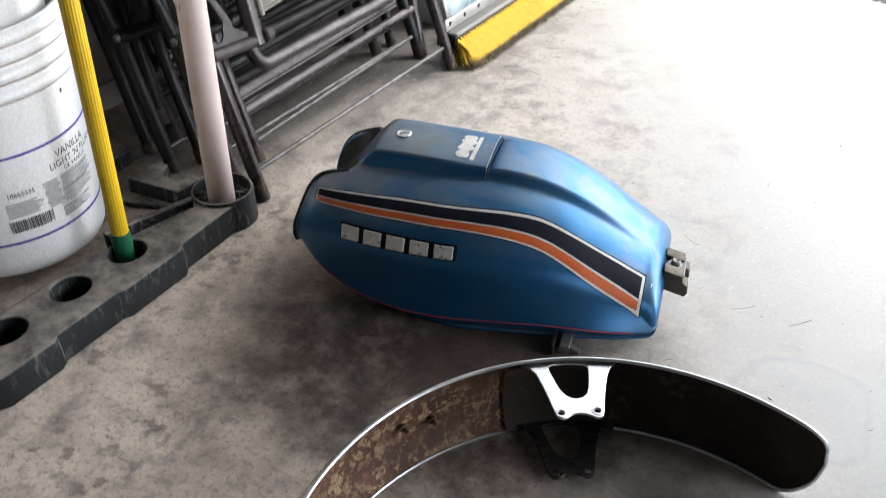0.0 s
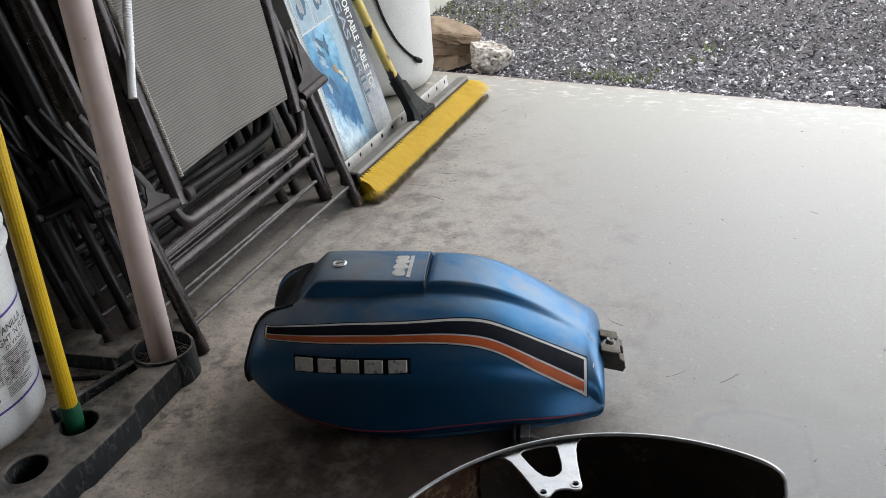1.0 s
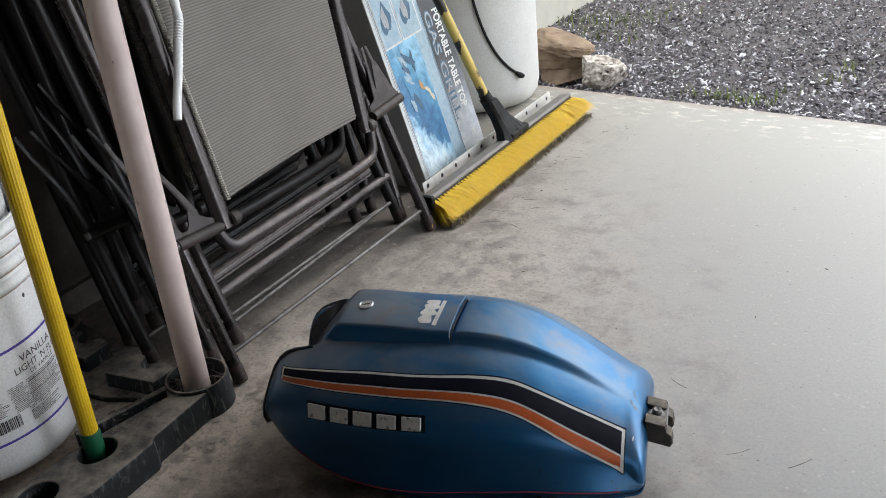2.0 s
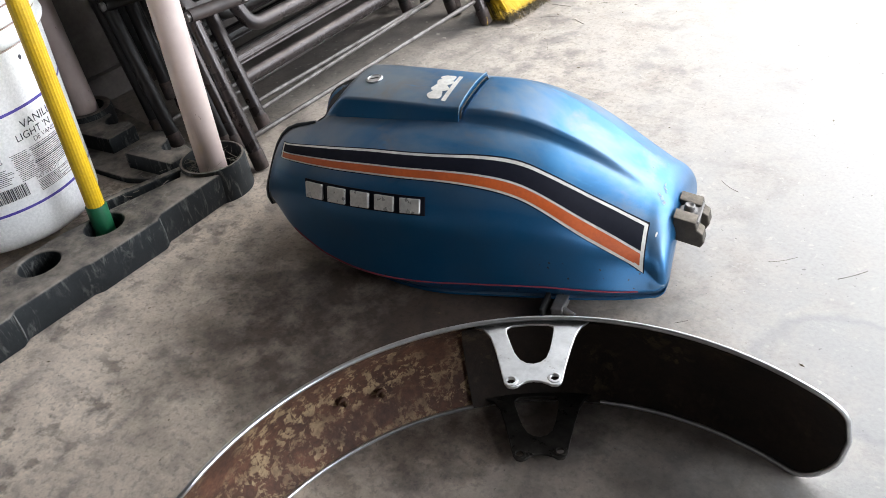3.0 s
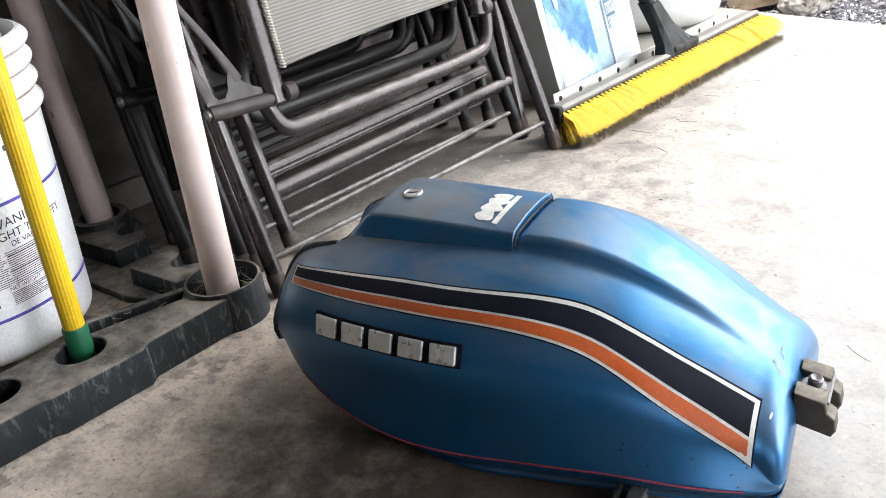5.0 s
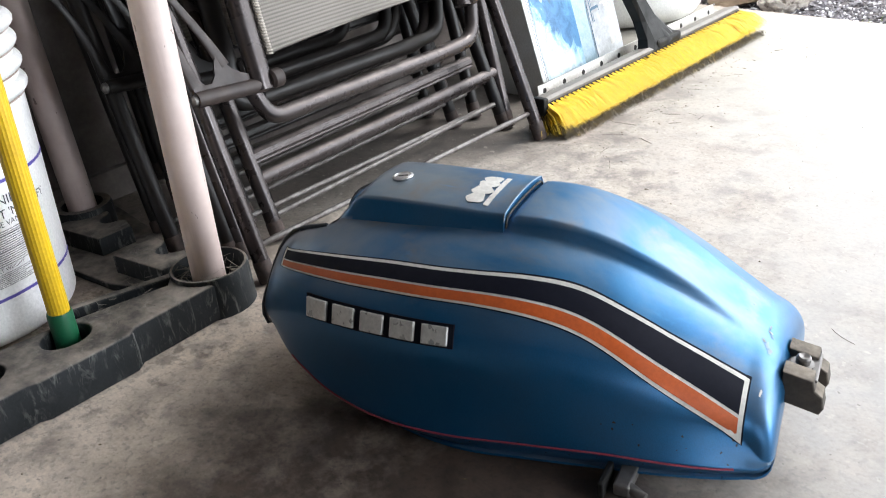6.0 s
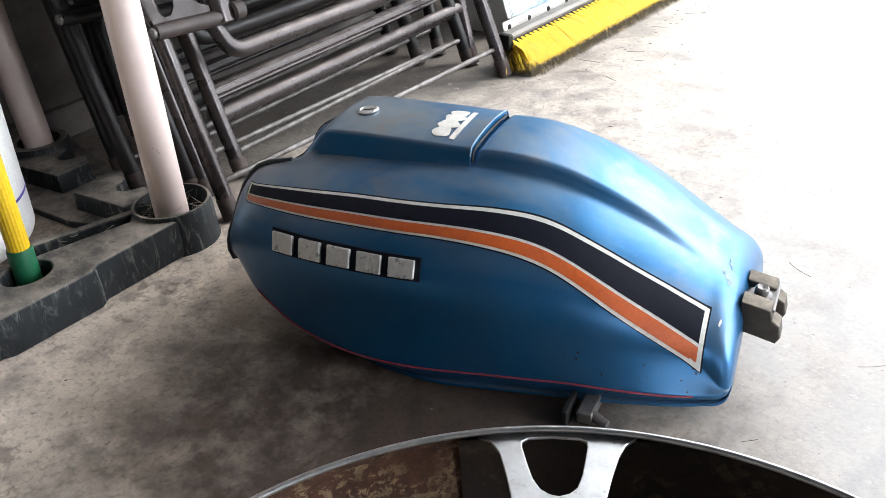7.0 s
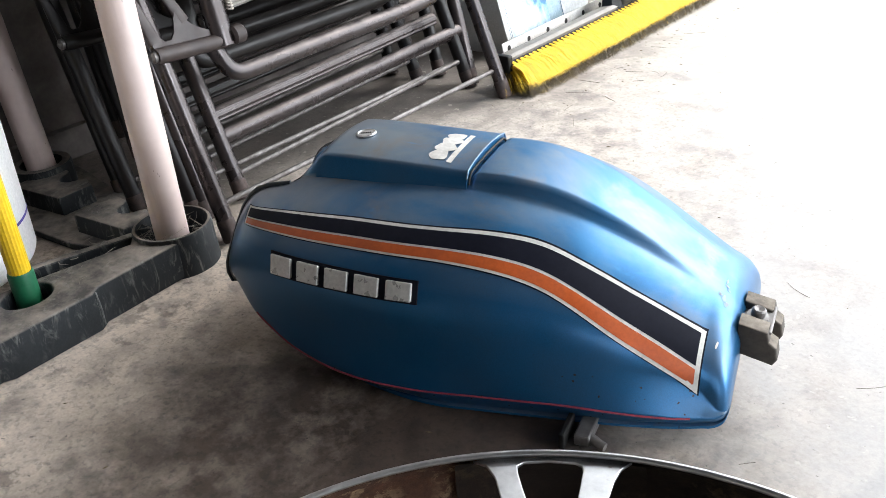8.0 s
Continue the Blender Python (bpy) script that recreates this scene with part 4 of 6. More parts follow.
        put("flange_fold", mesh_of("flange_fold", edge + inner, [(k, k + 1, n + k + 1, n + k) for k in range(n - 1)], TANK_SHADE), flange)

    # lining of the notch over the neck, coloured dark for the shade inside
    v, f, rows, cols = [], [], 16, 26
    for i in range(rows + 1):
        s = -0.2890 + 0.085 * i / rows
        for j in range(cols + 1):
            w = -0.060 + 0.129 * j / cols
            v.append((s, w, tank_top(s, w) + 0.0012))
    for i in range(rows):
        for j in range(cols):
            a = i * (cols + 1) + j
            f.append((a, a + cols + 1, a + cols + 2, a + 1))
    put("neck_hollow", mesh_of("neck_hollow", v, f, TANK_SHADE), tank, "hollow over the frame neck, its shade painted dark")

    # thin red line above the lower seam
    line = [tank_skin(s, smooth_table(TANK, s)[4] + 0.0205 - 0.007 * step(0.12, 0.25, s) + 0.004 * step(-0.1, -0.25, s), 0.0003) for s in [-0.24 + 0.485 * k / 80 for k in range(81)]]
    part("pinstripe", tube(line, 0.0011, 6), PINK_LINE, tank, "thin faded red pinstripe", smooth=True)

    # raised lid over the filler, with its lock and worn white sticker
    def lid_z(s, w):
        rise = (0.025 - 0.009 * step(-0.15, 0.0, s)) * math.sin(math.pi / 2 * min(1.0, max(0.0, (0.0575 - abs(w)) / 0.0085))) * step(-0.207, -0.168, s)
        return tank_top(s, w) - 0.001 + rise + 0.003 * max(0.0, 1 - (w / 0.056) ** 2) * step(-0.2, -0.16, s)

    v, f, rows, cols = [], [], 48, 60
    for i in range(rows + 1):
        s = -0.205 + 0.2045 * i / rows
        for j in range(cols + 1):
            w = -0.0595 + 0.119 * j / cols
            v.append((s, w, lid_z(s, w)))
    for i in range(rows):
        for j in range(cols):
            a = i * (cols + 1) + j
            f.append((a, a + cols + 1, a + cols + 2, a + 1))
    n = len(v)
    ends = [rows * (cols + 1) + j for j in range(cols + 1)]
    for j in range(cols + 1):
        p = v[ends[j]]
        v.append((p[0], p[1], tank_top(-0.002, p[1]) - 0.004))
    for j in range(cols):
        f.append((ends[j], n + j, n + j + 1, ends[j + 1]))
    lid = put("filler_lid", mesh_of("filler_lid", v, f, TANK_BLUE), tank, "raised blue filler lid")
    lid.data.set_sharp_from_angle(angle=radians(60))

    lip = [(-0.0004, w, lid_z(-0.002, w) + 0.0004) for w in [-0.054 + 0.108 * k / 24 for k in range(25)]]
    part("lid_edge", tube(lip, 0.0009, 8), LID_EDGE, lid, "bare worn rear edge of the lid", smooth=True)
    slot = [(0.0010, w, tank_top(0.004, w) - 0.0004) for w in [-0.053 + 0.106 * k / 24 for k in range(25)]]
    part("lid_gap", tube(slot, 0.0012, 8), BLACK_RUBBER, lid, "dark gap behind the lid", smooth=True)
    lock = part("lock", lathe([(0.0, 0.0005), (0.0112, 0.0005), (0.0118, 0.0018), (0.0095, 0.003), (0.0085, 0.0022), (0.0, 0.0022)], 32), PLATED, lid, "round key lock", smooth=True)
    lock.matrix_basis = pose(-0.141, -0.006, lid_z(-0.141, -0.006) - 0.0004, 0, -2, 0)
    key = part("keyhole", rbox(-0.0055, 0.0055, -0.0011, 0.0011, 0.002, 0.0026), BLACK_RUBBER, lock)
    key.matrix_basis = pose(0, 0, 0, 0, 0, 25)
    marks = [(-0.0400, 0.016, 0.021, 0.0150), (-0.0405, 0.0025, 0.024, 0.0150), (-0.0410, -0.0125, 0.024, 0.0165), (-0.0415, -0.0290, 0.020, 0.0185)]
    for s, w, a, b in marks:
        out = [(a * 0.5 * math.cos(q) * (1 + 0.14 * math.sin(3 * q + w * 300)), b * 0.55 * math.sin(q) * (1 + 0.12 * math.cos(4 * q + s * 90))) for q in (2 * math.pi * k / 18 for k in range(18))]
        bm = plate([[(s + p, w + q) for p, q in out]], 0.0004)
        bmesh.ops.subdivide_edges(bm, edges=bm.edges[:], cuts=1)
        for vert in bm.verts:
            vert.co.z += lid_z(vert.co.x, vert.co.y) + 0.0006
        part("sticker_mark", bm, WHITE_DECAL, lid)
    bar = plate([[(-0.0292, -0.040), (-0.0230, -0.041), (-0.0222, -0.010), (-0.0228, 0.024), (-0.0285, 0.024), (-0.0280, -0.010)]], 0.0004)
    bmesh.ops.subdivide_edges(bar, edges=bar.edges[:], cuts=3)
    for vert in bar.verts:
        vert.co.z += lid_z(vert.co.x, vert.co.y) + 0.0006
    part("sticker_bar", bar, WHITE_DECAL, lid)

    # maker's badge: a black plate with five raised bright blocks
    s0, s1 = -0.196, -0.014
    v, f, n = [], [], 40
    zlo, zhi = (0.1232, 0.1292), (0.1455, 0.1490)
    for i in range(n + 1):
        q = i / n
        s = s0 + (s1 - s0) * q
        lo, hi = zlo[0] + (zlo[1] - zlo[0]) * q, zhi[0] + (zhi[1] - zhi[0]) * q
        ring4 = [tank_skin(s, lo - 0.001, -0.001), tank_skin(s, lo - 0.001, 0.0025), tank_skin(s, hi + 0.001, 0.0025), tank_skin(s, hi + 0.001, -0.001)]
        v += ring4
    for i in range(n):
        for k in range(4):
            a, b = 4 * i + k, 4 * i + (k + 1) % 4
            f.append((a, b, b + 4, a + 4))
    f += [(0, 1, 2, 3), tuple(4 * n + k for k in (3, 2, 1, 0))]
    badge = put("badge", mesh_of("badge", v, f, BLACK_DECAL, smooth=False), tank, "black badge plate with bright blocks")
    for i in range(5):
        a, b = (i + 0.09) / 5, (i + 0.86) / 5
        bm = bmesh.new()
        rows_ = []
        for q in (a, (a + b) / 2, b):
            s = s0 + (s1 - s0) * q
            lo, hi = zlo[0] + (zlo[1] - zlo[0]) * q + 0.0015, zhi[0] + (zhi[1] - zhi[0]) * q - 0.0015
            rows_.append([bm.verts.new(tank_skin(s, z, o)) for z, o in ((lo, 0.002), (lo, 0.0062), (hi, 0.0062), (hi, 0.002))])
        for p, q in zip(rows_, rows_[1:]):
            for k in range(4):
                bm.faces.new((p[k], p[(k + 1) % 4], q[(k + 1) % 4], q[k]))
        bm.faces.new(rows_[0][::-1])
        bm.faces.new(rows_[-1])
        bmesh.ops.recalc_face_normals(bm, faces=bm.faces[:])
        bmesh.ops.bevel(bm, geom=[e for e in bm.edges if len(e.link_faces) == 2 and e.calc_face_angle(0) > 0.6], offset=0.0012, segments=2, profile=0.5, affect="EDGES")
        part("badge_block", bm, BRIGHT, badge, "raised bright metal block")

    # rear mount: steel tongue, two rubber blocks, bolt
    mount = Vector((0.003, -0.024, 0.011))
    part("mount_tongue", rbox(0.262, 0.300, -0.024, 0.024, 0.074, 0.0775, 0.0015), BARE_STEEL, tank, "steel mounting tongue").location = mount
    for sign in (-1, 1):
        out = [(0.268, 0.0), (0.304, 0.0), (0.308, 0.008), (0.306, 0.021), (0.299, 0.024), (0.297, 0.034), (0.270, 0.034)]
        bm = plate([out], 0.021, 0.0022)
        for vert in bm.verts:
            x, z, y = vert.co.x, vert.co.y, vert.co.z
            vert.co = Vector((x, sign * (0.010 + y), 0.0515 + z - 0.22 * (x - 0.27) + 0.0015 * noise.noise(vert.co * 120)))
        part("mount_rubber", bm, DUSTY_RUBBER, tank, "dusty brown rubber mount", smooth=True).location = mount
    part("mount_bridge", rbox(0.272, 0.298, -0.012, 0.012, 0.046, 0.0735, 0.003), BLACK_RUBBER, tank).location = mount
    bolt = part("bolt", lathe([(0.0, 0.0), (0.0105, 0.0), (0.0105, 0.0018), (0.0068, 0.002), (0.0068, 0.0085), (0.005, 0.010), (0.0, 0.0085)], 18), BARE_STEEL, tank, "steel bolt with washer")
    bolt.matrix_basis = pose(0.287, -0.026, 0.0895, 4, 6, 0)

    # fuel tap under the tank
    tap = part("fuel_tap", rbox(0.144, 0.160, -0.166, -0.120, 0.001, 0.0140, 0.002, 2), BARE_STEEL, tank, "grey metal fuel tap")
    part("tap_lever", rbox(0.132, 0.138, -0.176, -0.140, 0.001, 0.019, 0.0015, 2), BLACK_PLASTIC, tap)
    part("tap_spout", tube([(0.158, -0.158, 0.008), (0.168, -0.163, 0.007), (0.175, -0.165, 0.006)], [0.0055, 0.005, 0.0045], 12), BARE_STEEL, tap, smooth=True)
    chip = [tank_skin(0.2585 + 0.0011 * math.cos(a) * (1 + 0.3 * math.sin(2 * a)), 0.0895 + 0.0022 * math.sin(a), 0.0005) for a in (2 * math.pi * k / 14 for k in range(14))]
    put("paint_chip", mesh_of("paint_chip", chip, [tuple(range(14))], WHITE_DECAL), tank, "pale chip in the paint")
    # flaked paint along the rear edge and small dark chips on the side
    rng = random.Random(17)
    for k in range(7):
        s, w = rng.uniform(0.252, 0.260), rng.uniform(-0.050, -0.015)
        a, b = rng.uniform(0.0008, 0.0020), rng.uniform(0.0012, 0.0034)
        out = [(s + a * math.cos(q) * (1 + 0.35 * math.sin(3 * q + k)), w + b * math.sin(q) * (1 + 0.3 * math.cos(2 * q + k))) for q in (2 * math.pi * i / 14 for i in range(14))]
        put("paint_flake", mesh_of("paint_flake", [(p, q, tank_top(p, q) + 0.0006) for p, q in out], [tuple(range(14))], (FLAKE, LID_EDGE)[k % 2]), tank)
    for k in range(26):
        s, z = rng.uniform(0.12, 0.25), rng.uniform(0.030, 0.075)
        if k > 12:
            s, z = rng.uniform(-0.22, 0.24), rng.uniform(0.016, 0.030)
        z = max(z, smooth_table(TANK, s)[4] + 0.004)
        a = rng.uniform(0.0005, 0.0014)
        out = [tank_skin(s + a * math.cos(q) * (1 + 0.4 * math.sin(2 * q + k)), z + a * math.sin(q) * (1 + 0.4 * math.cos(3 * q + k)), 0.0004) for q in (2 * math.pi * i / 9 for i in range(9))]
        put("rust_chip", mesh_of("rust_chip", out, [tuple(range(9))], CHIP), tank)
    return tank


fuel_tank()

# ---- the chrome mudguard lying on its side ----
GUARD_AT = (0.417, -0.441)
GUARD_WIDE = 0.122


def mudguard():
    guard = thing("mudguard", "chromed motorcycle mudguard with rusty inside lying on its side", "mudguard", pose(*GUARD_AT, 0.002))
    a0, a1 = radians(70.3), radians(197)
    arc, half, mid, edge = 0.35, GUARD_WIDE / 2, GUARD_WIDE / 2, 0.046

    def reach(a):
        d = min(a - a0, a1 - a) * arc
        return half if d > edge else half * max(0.0, 1 - ((edge - d) / edge) ** 2.4) ** (1 / 2.4)

    def surface(off):
        v, f, n, m = [], [], 150, 22
        for i in range(n + 1):
            u = i / n
            a = a0 + (a1 - a0) * (u + 0.06 * math.sin(2 * math.pi * u) * -1)
            h = max(0.0015, reach(a))
            for j in range(m + 1):
                q = -1 + 2 * j / m
                z = mid + h * q
                t = (z - mid) / half
                r = 0.3395 + 0.024 * (1 - abs(t) ** 2.6) + off
                v.append((r * math.cos(a), r * math.sin(a), z))
        for i in range(n):
            for j in range(m):
                a = i * (m + 1) + j
                f.append((a, a + 1, a + m + 2, a + m + 1))
        return v, f

    v, f = surface(0.0)
    put("chrome_skin", mesh_of("chrome_skin", v, f, CHROME), guard, "pitted chrome outside")
    v, f = surface(-0.0022)
    inside = mesh_of("rusty_inside", v, f, RUST)
    # second, darker rust paints the shade over one end of the inside
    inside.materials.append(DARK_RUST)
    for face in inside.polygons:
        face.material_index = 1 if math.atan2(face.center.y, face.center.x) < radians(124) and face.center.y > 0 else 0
    put("rusty_inside", inside, guard, "flaking brown rust inside, painted darker at its shaded end")
    rim = []
    for sign in (1, -1):
        side = []
        for k in range(161):
            u = k / 160
            u = u - 0.06 * math.sin(2 * math.pi * u)
            a = a0 + (a1 - a0) * u
            z = mid + sign * reach(a)
            t = (z - mid) / half
            r = 0.3395 + 0.024 * (1 - abs(t) ** 2.6) - 0.001
            side.append((r * math.cos(a), r * math.sin(a), z))
        rim += side if sign == 1 else side[::-1]
    rim.append(rim[0])
    part("rolled_edge", tube(rim, 0.0027, 10, closed_ends=False), RIM_CHROME, guard, "rolled bright edge", smooth=True)

    # fork brackets, one on each side
    def at(r, deg):
        return (r * math.cos(radians(deg)), r * math.sin(radians(deg)))

    outline = [at(0.3390, 134.6), at(0.3330, 133.0), at(0.3200, 132.0), at(0.2960, 131.4), at(0.2680, 130.9), at(0.2520, 130.6), at(0.2460, 129.9), at(0.2440, 128.8), at(0.2455, 127.6), at(0.2490, 126.6), at(0.2515, 125.4), at(0.2520, 124.0), at(0.2510, 122.4), at(0.2485, 120.9), at(0.2455, 119.8), at(0.2460, 118.5), at(0.2500, 117.7), at(0.2540, 117.5), at(0.2680, 117.3), at(0.2960, 116.7), at(0.3180, 116.1), at(0.3310, 115.4), at(0.3400, 114.2), at(0.3410, 118.0), at(0.3410, 124.0), at(0.3410, 130.0)]
    window = [at(0.3300, 128.9), at(0.3240, 128.9), at(0.3080, 128.4), at(0.2920, 127.7), at(0.2820, 126.7), at(0.2770, 125.4), at(0.2755, 124.0), at(0.2780, 122.5), at(0.2840, 121.4), at(0.2960, 120.8), at(0.3120, 120.5), at(0.3260, 120.3), at(0.3310, 120.5), at(0.3340, 121.4), at(0.3350, 124.8), at(0.3340, 128.0)]
    holes = [ring(*at(0.2535, 129.0), 0.0040, n=16), ring(*at(0.2560, 119.3), 0.0040, n=16)]
    # the lower bracket gets a darker plating for the shade it lies in
    for z, turn, name in ((GUARD_WIDE - 0.006, 0, "upper"), (0.004, 180, "lower")):
        bm = plate([outline, window] + holes, 0.0032, 0.0008)
        for vert in bm.verts:
            vert.co.z += z - (0.0016 if not turn else -0.0016)
        bracket = part("fork_bracket", bm, SHADED_PLATED if turn else PLATED, guard, "plated bracket with two bolt holes, its shade painted dark" if turn else "plated bracket with two bolt holes")
        for r, deg in ((0.2535, 129.0), (0.2560, 119.3)):
            x, y = at(r, deg)
            boss = part("eyelet", lathe([(0.0045, 0.0), (0.0074, 0.0), (0.0070, 0.0012), (0.0045, 0.0014)], 18, closed=True), SHADED_PLATED if turn else PLATED, bracket, smooth=True)
            boss.matrix_basis = pose(x, y, z + (0.0012 if not turn else 0.0042))
    for deg in (132.4, 117.6):
        x, y = at(0.3475, deg)
        rivet = part("rivet", lathe([(0.0, 0.0), (0.0048, 0.0), (0.0044, 0.0028), (0.0026, 0.0042), (0.0, 0.0045)], 14), PLATED, guard, smooth=True)
        rivet.matrix_basis = Matrix.Translation((x, y, GUARD_WIDE - 0.012)) @ Matrix.Rotation(radians(deg), 4, "Z") @ Matrix.Rotation(radians(70), 4, "Y")
    lap = [(0.3385 + 0.024 * (1 - abs(q) ** 2.6) - 0.0045, mid + half * q * 0.96) for q in [-1 + 2 * k / 20 for k in range(21)]]
    v, f = [], []
    n = 16
    for i in range(n + 1):
        a = radians(112.5 + 24.5 * i / n)
        v += [(r * math.cos(a), r * math.sin(a), z) for r, z in lap]
    for i in range(n):
        for k in range(20):
            a = i * 21 + k
            f.append((a, a + 1, a + 22, a + 21))
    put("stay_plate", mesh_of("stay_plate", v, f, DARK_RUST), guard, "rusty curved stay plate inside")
    for deg, z in ((153.0, 0.046), (160.0, 0.058)):
        x, y = at(0.3575, deg)
        stud = part("stud", lathe([(0.0, 0.0), (0.006, 0.0), (0.006, 0.003), (0.003, 0.0035), (0.003, 0.012), (0.0, 0.012)], 12), RUST, guard)
        stud.matrix_basis = Matrix.Translation((x, y, z)) @ Matrix.Rotation(radians(deg), 4, "Z") @ Matrix.Rotation(radians(-90), 4, "Y")
    return guard


mudguard()

# ---- tool rack base with its pipes and pole ----
RACK_TOP = 0.054


def tool_rack():
    rack = thing("tool_rack", "dusty dark green plastic tool rack base on the floor", "tool rack", pose(0, 0, 0))
    cup = (-0.492, -0.036)
    front = [(-0.424, -0.95), (-0.418, -0.90), (-0.418, -0.66), (-0.426, -0.645), (-0.426, -0.545), (-0.418, -0.530), (-0.419, -0.445), (-0.428, -0.432), (-0.430, -0.325), (-0.424, -0.312), (-0.427, -0.196), (-0.438, -0.182), (-0.443, -0.085)]
    arc = [(cup[0] + 0.0525 * math.cos(a), cup[1] + 0.0525 * math.sin(a)) for a in (radians(-25 + 228 * k / 20) for k in range(21))]
    back = [(-0.522, -0.080), (-0.500, -0.098), (-0.512, -0.150), (-0.530, -0.235), (-0.537, -0.30), (-0.537, -0.95)]
    holes = [ring(-0.497, y, 0.028, 0.031, 28, 0.0) for y in (-0.245, -0.355, -0.468, -0.581, -0.694, -0.807)]
    holes.append(ring(*cup, 0.0485, n=36))
    part("front_beam", plate([front + arc + back] + holes, RACK_TOP, 0.0035), RACK_PLASTIC, rack, smooth=True)
    cup_ob = part("pipe_cup", lathe([(0.0, 0.003), (0.0480, 0.003), (0.0484, RACK_TOP + 0.004), (0.0492, RACK_TOP + 0.0055), (0.0525, RACK_TOP + 0.0055), (0.0538, RACK_TOP + 0.003), (0.0545, 0.012), (0.0555, 0.0)], 48), RACK_PLASTIC, rack, smooth=True)
    cup_ob.location = (*cup, 0)
    part("hole_floor", rbox(-0.534, -0.458, -0.93, -0.205, 0.001, 0.005), RACK_PLASTIC, rack)
    # thin rib behind the beam, and the side beam with its notches
    brace = part("brace", rbox(-0.0065, 0.0065, -0.098, 0.066, 0.0, 0.056, 0.0025), RACK_PLASTIC, rack)
    brace.matrix_basis = pose(-0.536, -0.140, 0, 0, 0, -16)
    for y in (-0.060, -0.030):
        part("rib_clip", rbox(-0.0195, -0.0064, y - 0.006, y + 0.006, 0.0, 0.050, 0.0015), RACK_PLASTIC, brace)
    for y, x in ((-0.190, -0.4325), (-0.4385, -0.4230)):
        crease = part("worn_crease", tube([(x, y, 0.004), (x + 0.0004, y + 0.001, 0.025), (x, y, RACK_TOP - 0.003)], 0.0016, 8), SCUFF, rack, "pale worn crease", smooth=True)
    side = [(-0.548, -0.015), (-0.552, -0.050), (-0.60, -0.085), (-0.66, -0.110), (-0.80, -0.125), (-0.93, -0.10), (-0.985, -0.085)]
    side += [(-0.985, 0.045), (-0.93, 0.05), (-0.80, 0.035), (-0.64, 0.025), (-0.57, 0.005)]
    part("side_beam", plate([side], 0.012, 0.003), RACK_PLASTIC, rack, smooth=True)

    def notched(x, y, wide, deep):
        """A raised block with a half-round notch in its far edge."""
        edge = [(x - wide, y - deep), (x + wide, y - deep * 0.55), (x + wide, y + deep * 0.8), (x + wide * 0.45, y + deep)]
        edge += [(x + 0.021 * math.cos(q), y + deep - 0.030 * math.sin(q)) for q in (math.pi * k / 10 for k in range(1, 10))]
        return edge + [(x - wide * 0.5, y + deep), (x - wide, y + deep)]

    for x, y, wide, deep in ((-0.625, -0.048, 0.056, 0.036), (-0.812, -0.045, 0.058, 0.042)):
        part("raised_block", plate([notched(x, y, wide, deep)], 0.042, 0.003), RACK_PLASTIC, rack, smooth=True)
    cup2 = part("pipe_cup", lathe([(0.034, 0.004), (0.034, 0.052), (0.046, 0.052), (0.048, 0.046), (0.048, 0.0), (0.047, 0.0)], 36, closed=True), RACK_PLASTIC, rack, smooth=True)
    cup2.location = (-0.892, -0.022, 0)
    # cobwebs and dry needles caught in the cup, the holes and the corner behind
    rng = random.Random(31)
    bm = bmesh.new()
    for k in range(90):
        if k < 55:
            a, b = rng.uniform(0, 6.28), rng.uniform(-0.9, 0.9)
            p = Vector((cup[0] + 0.047 * math.cos(a), cup[1] + 0.047 * math.sin(a), RACK_TOP - rng.uniform(0.0, 0.02)))
            q = Vector((cup[0] + 0.027 * math.cos(a + b), cup[1] + 0.027 * math.sin(a + b), RACK_TOP - rng.uniform(-0.006, 0.02)))
        else:
            p = Vector((rng.uniform(-0.68, -0.44), rng.uniform(-0.22, -0.08), RACK_TOP + 0.0035))
            a, b = rng.uniform(0, 6.28), rng.uniform(0.006, 0.02)
            q = p + Vector((b * math.cos(a), b * math.sin(a), 0.0))
            if p.x < -0.55:
                p.z = q.z = 0.0145
        m = p.lerp(q, 0.5) + Vector((rng.gauss(0, 0.003), rng.gauss(0, 0.003), rng.uniform(-0.001, 0.002)))
        side = (q - p).cross(Vector((0.5, -0.5, 0.7))).normalized() * rng.uniform(0.0002, 0.0005)
        vs = [bm.verts.new(c) for c in (p - side, p + side, m + side, m - side, q + side * 0.5, q - side * 0.5)]
        bm.faces.new(vs[:4])
        bm.faces.new((vs[3], vs[2], vs[4], vs[5]))
    web = part("cobweb", bm, COBWEB, rack, "grey cobweb threads and dry needles")
    tagged(web, kind="stuff")
    return rack


def pipe(label, foot, top, r):
    ob = thing("plastic_pipe", label, "pipe", pose(*foot))
    d = Vector(top) - Vector(foot)
    pts = [d * (k / 12) for k in range(13)]
    part("tube", tube(pts, r, 32), PVC, ob, smooth=True)
    return ob


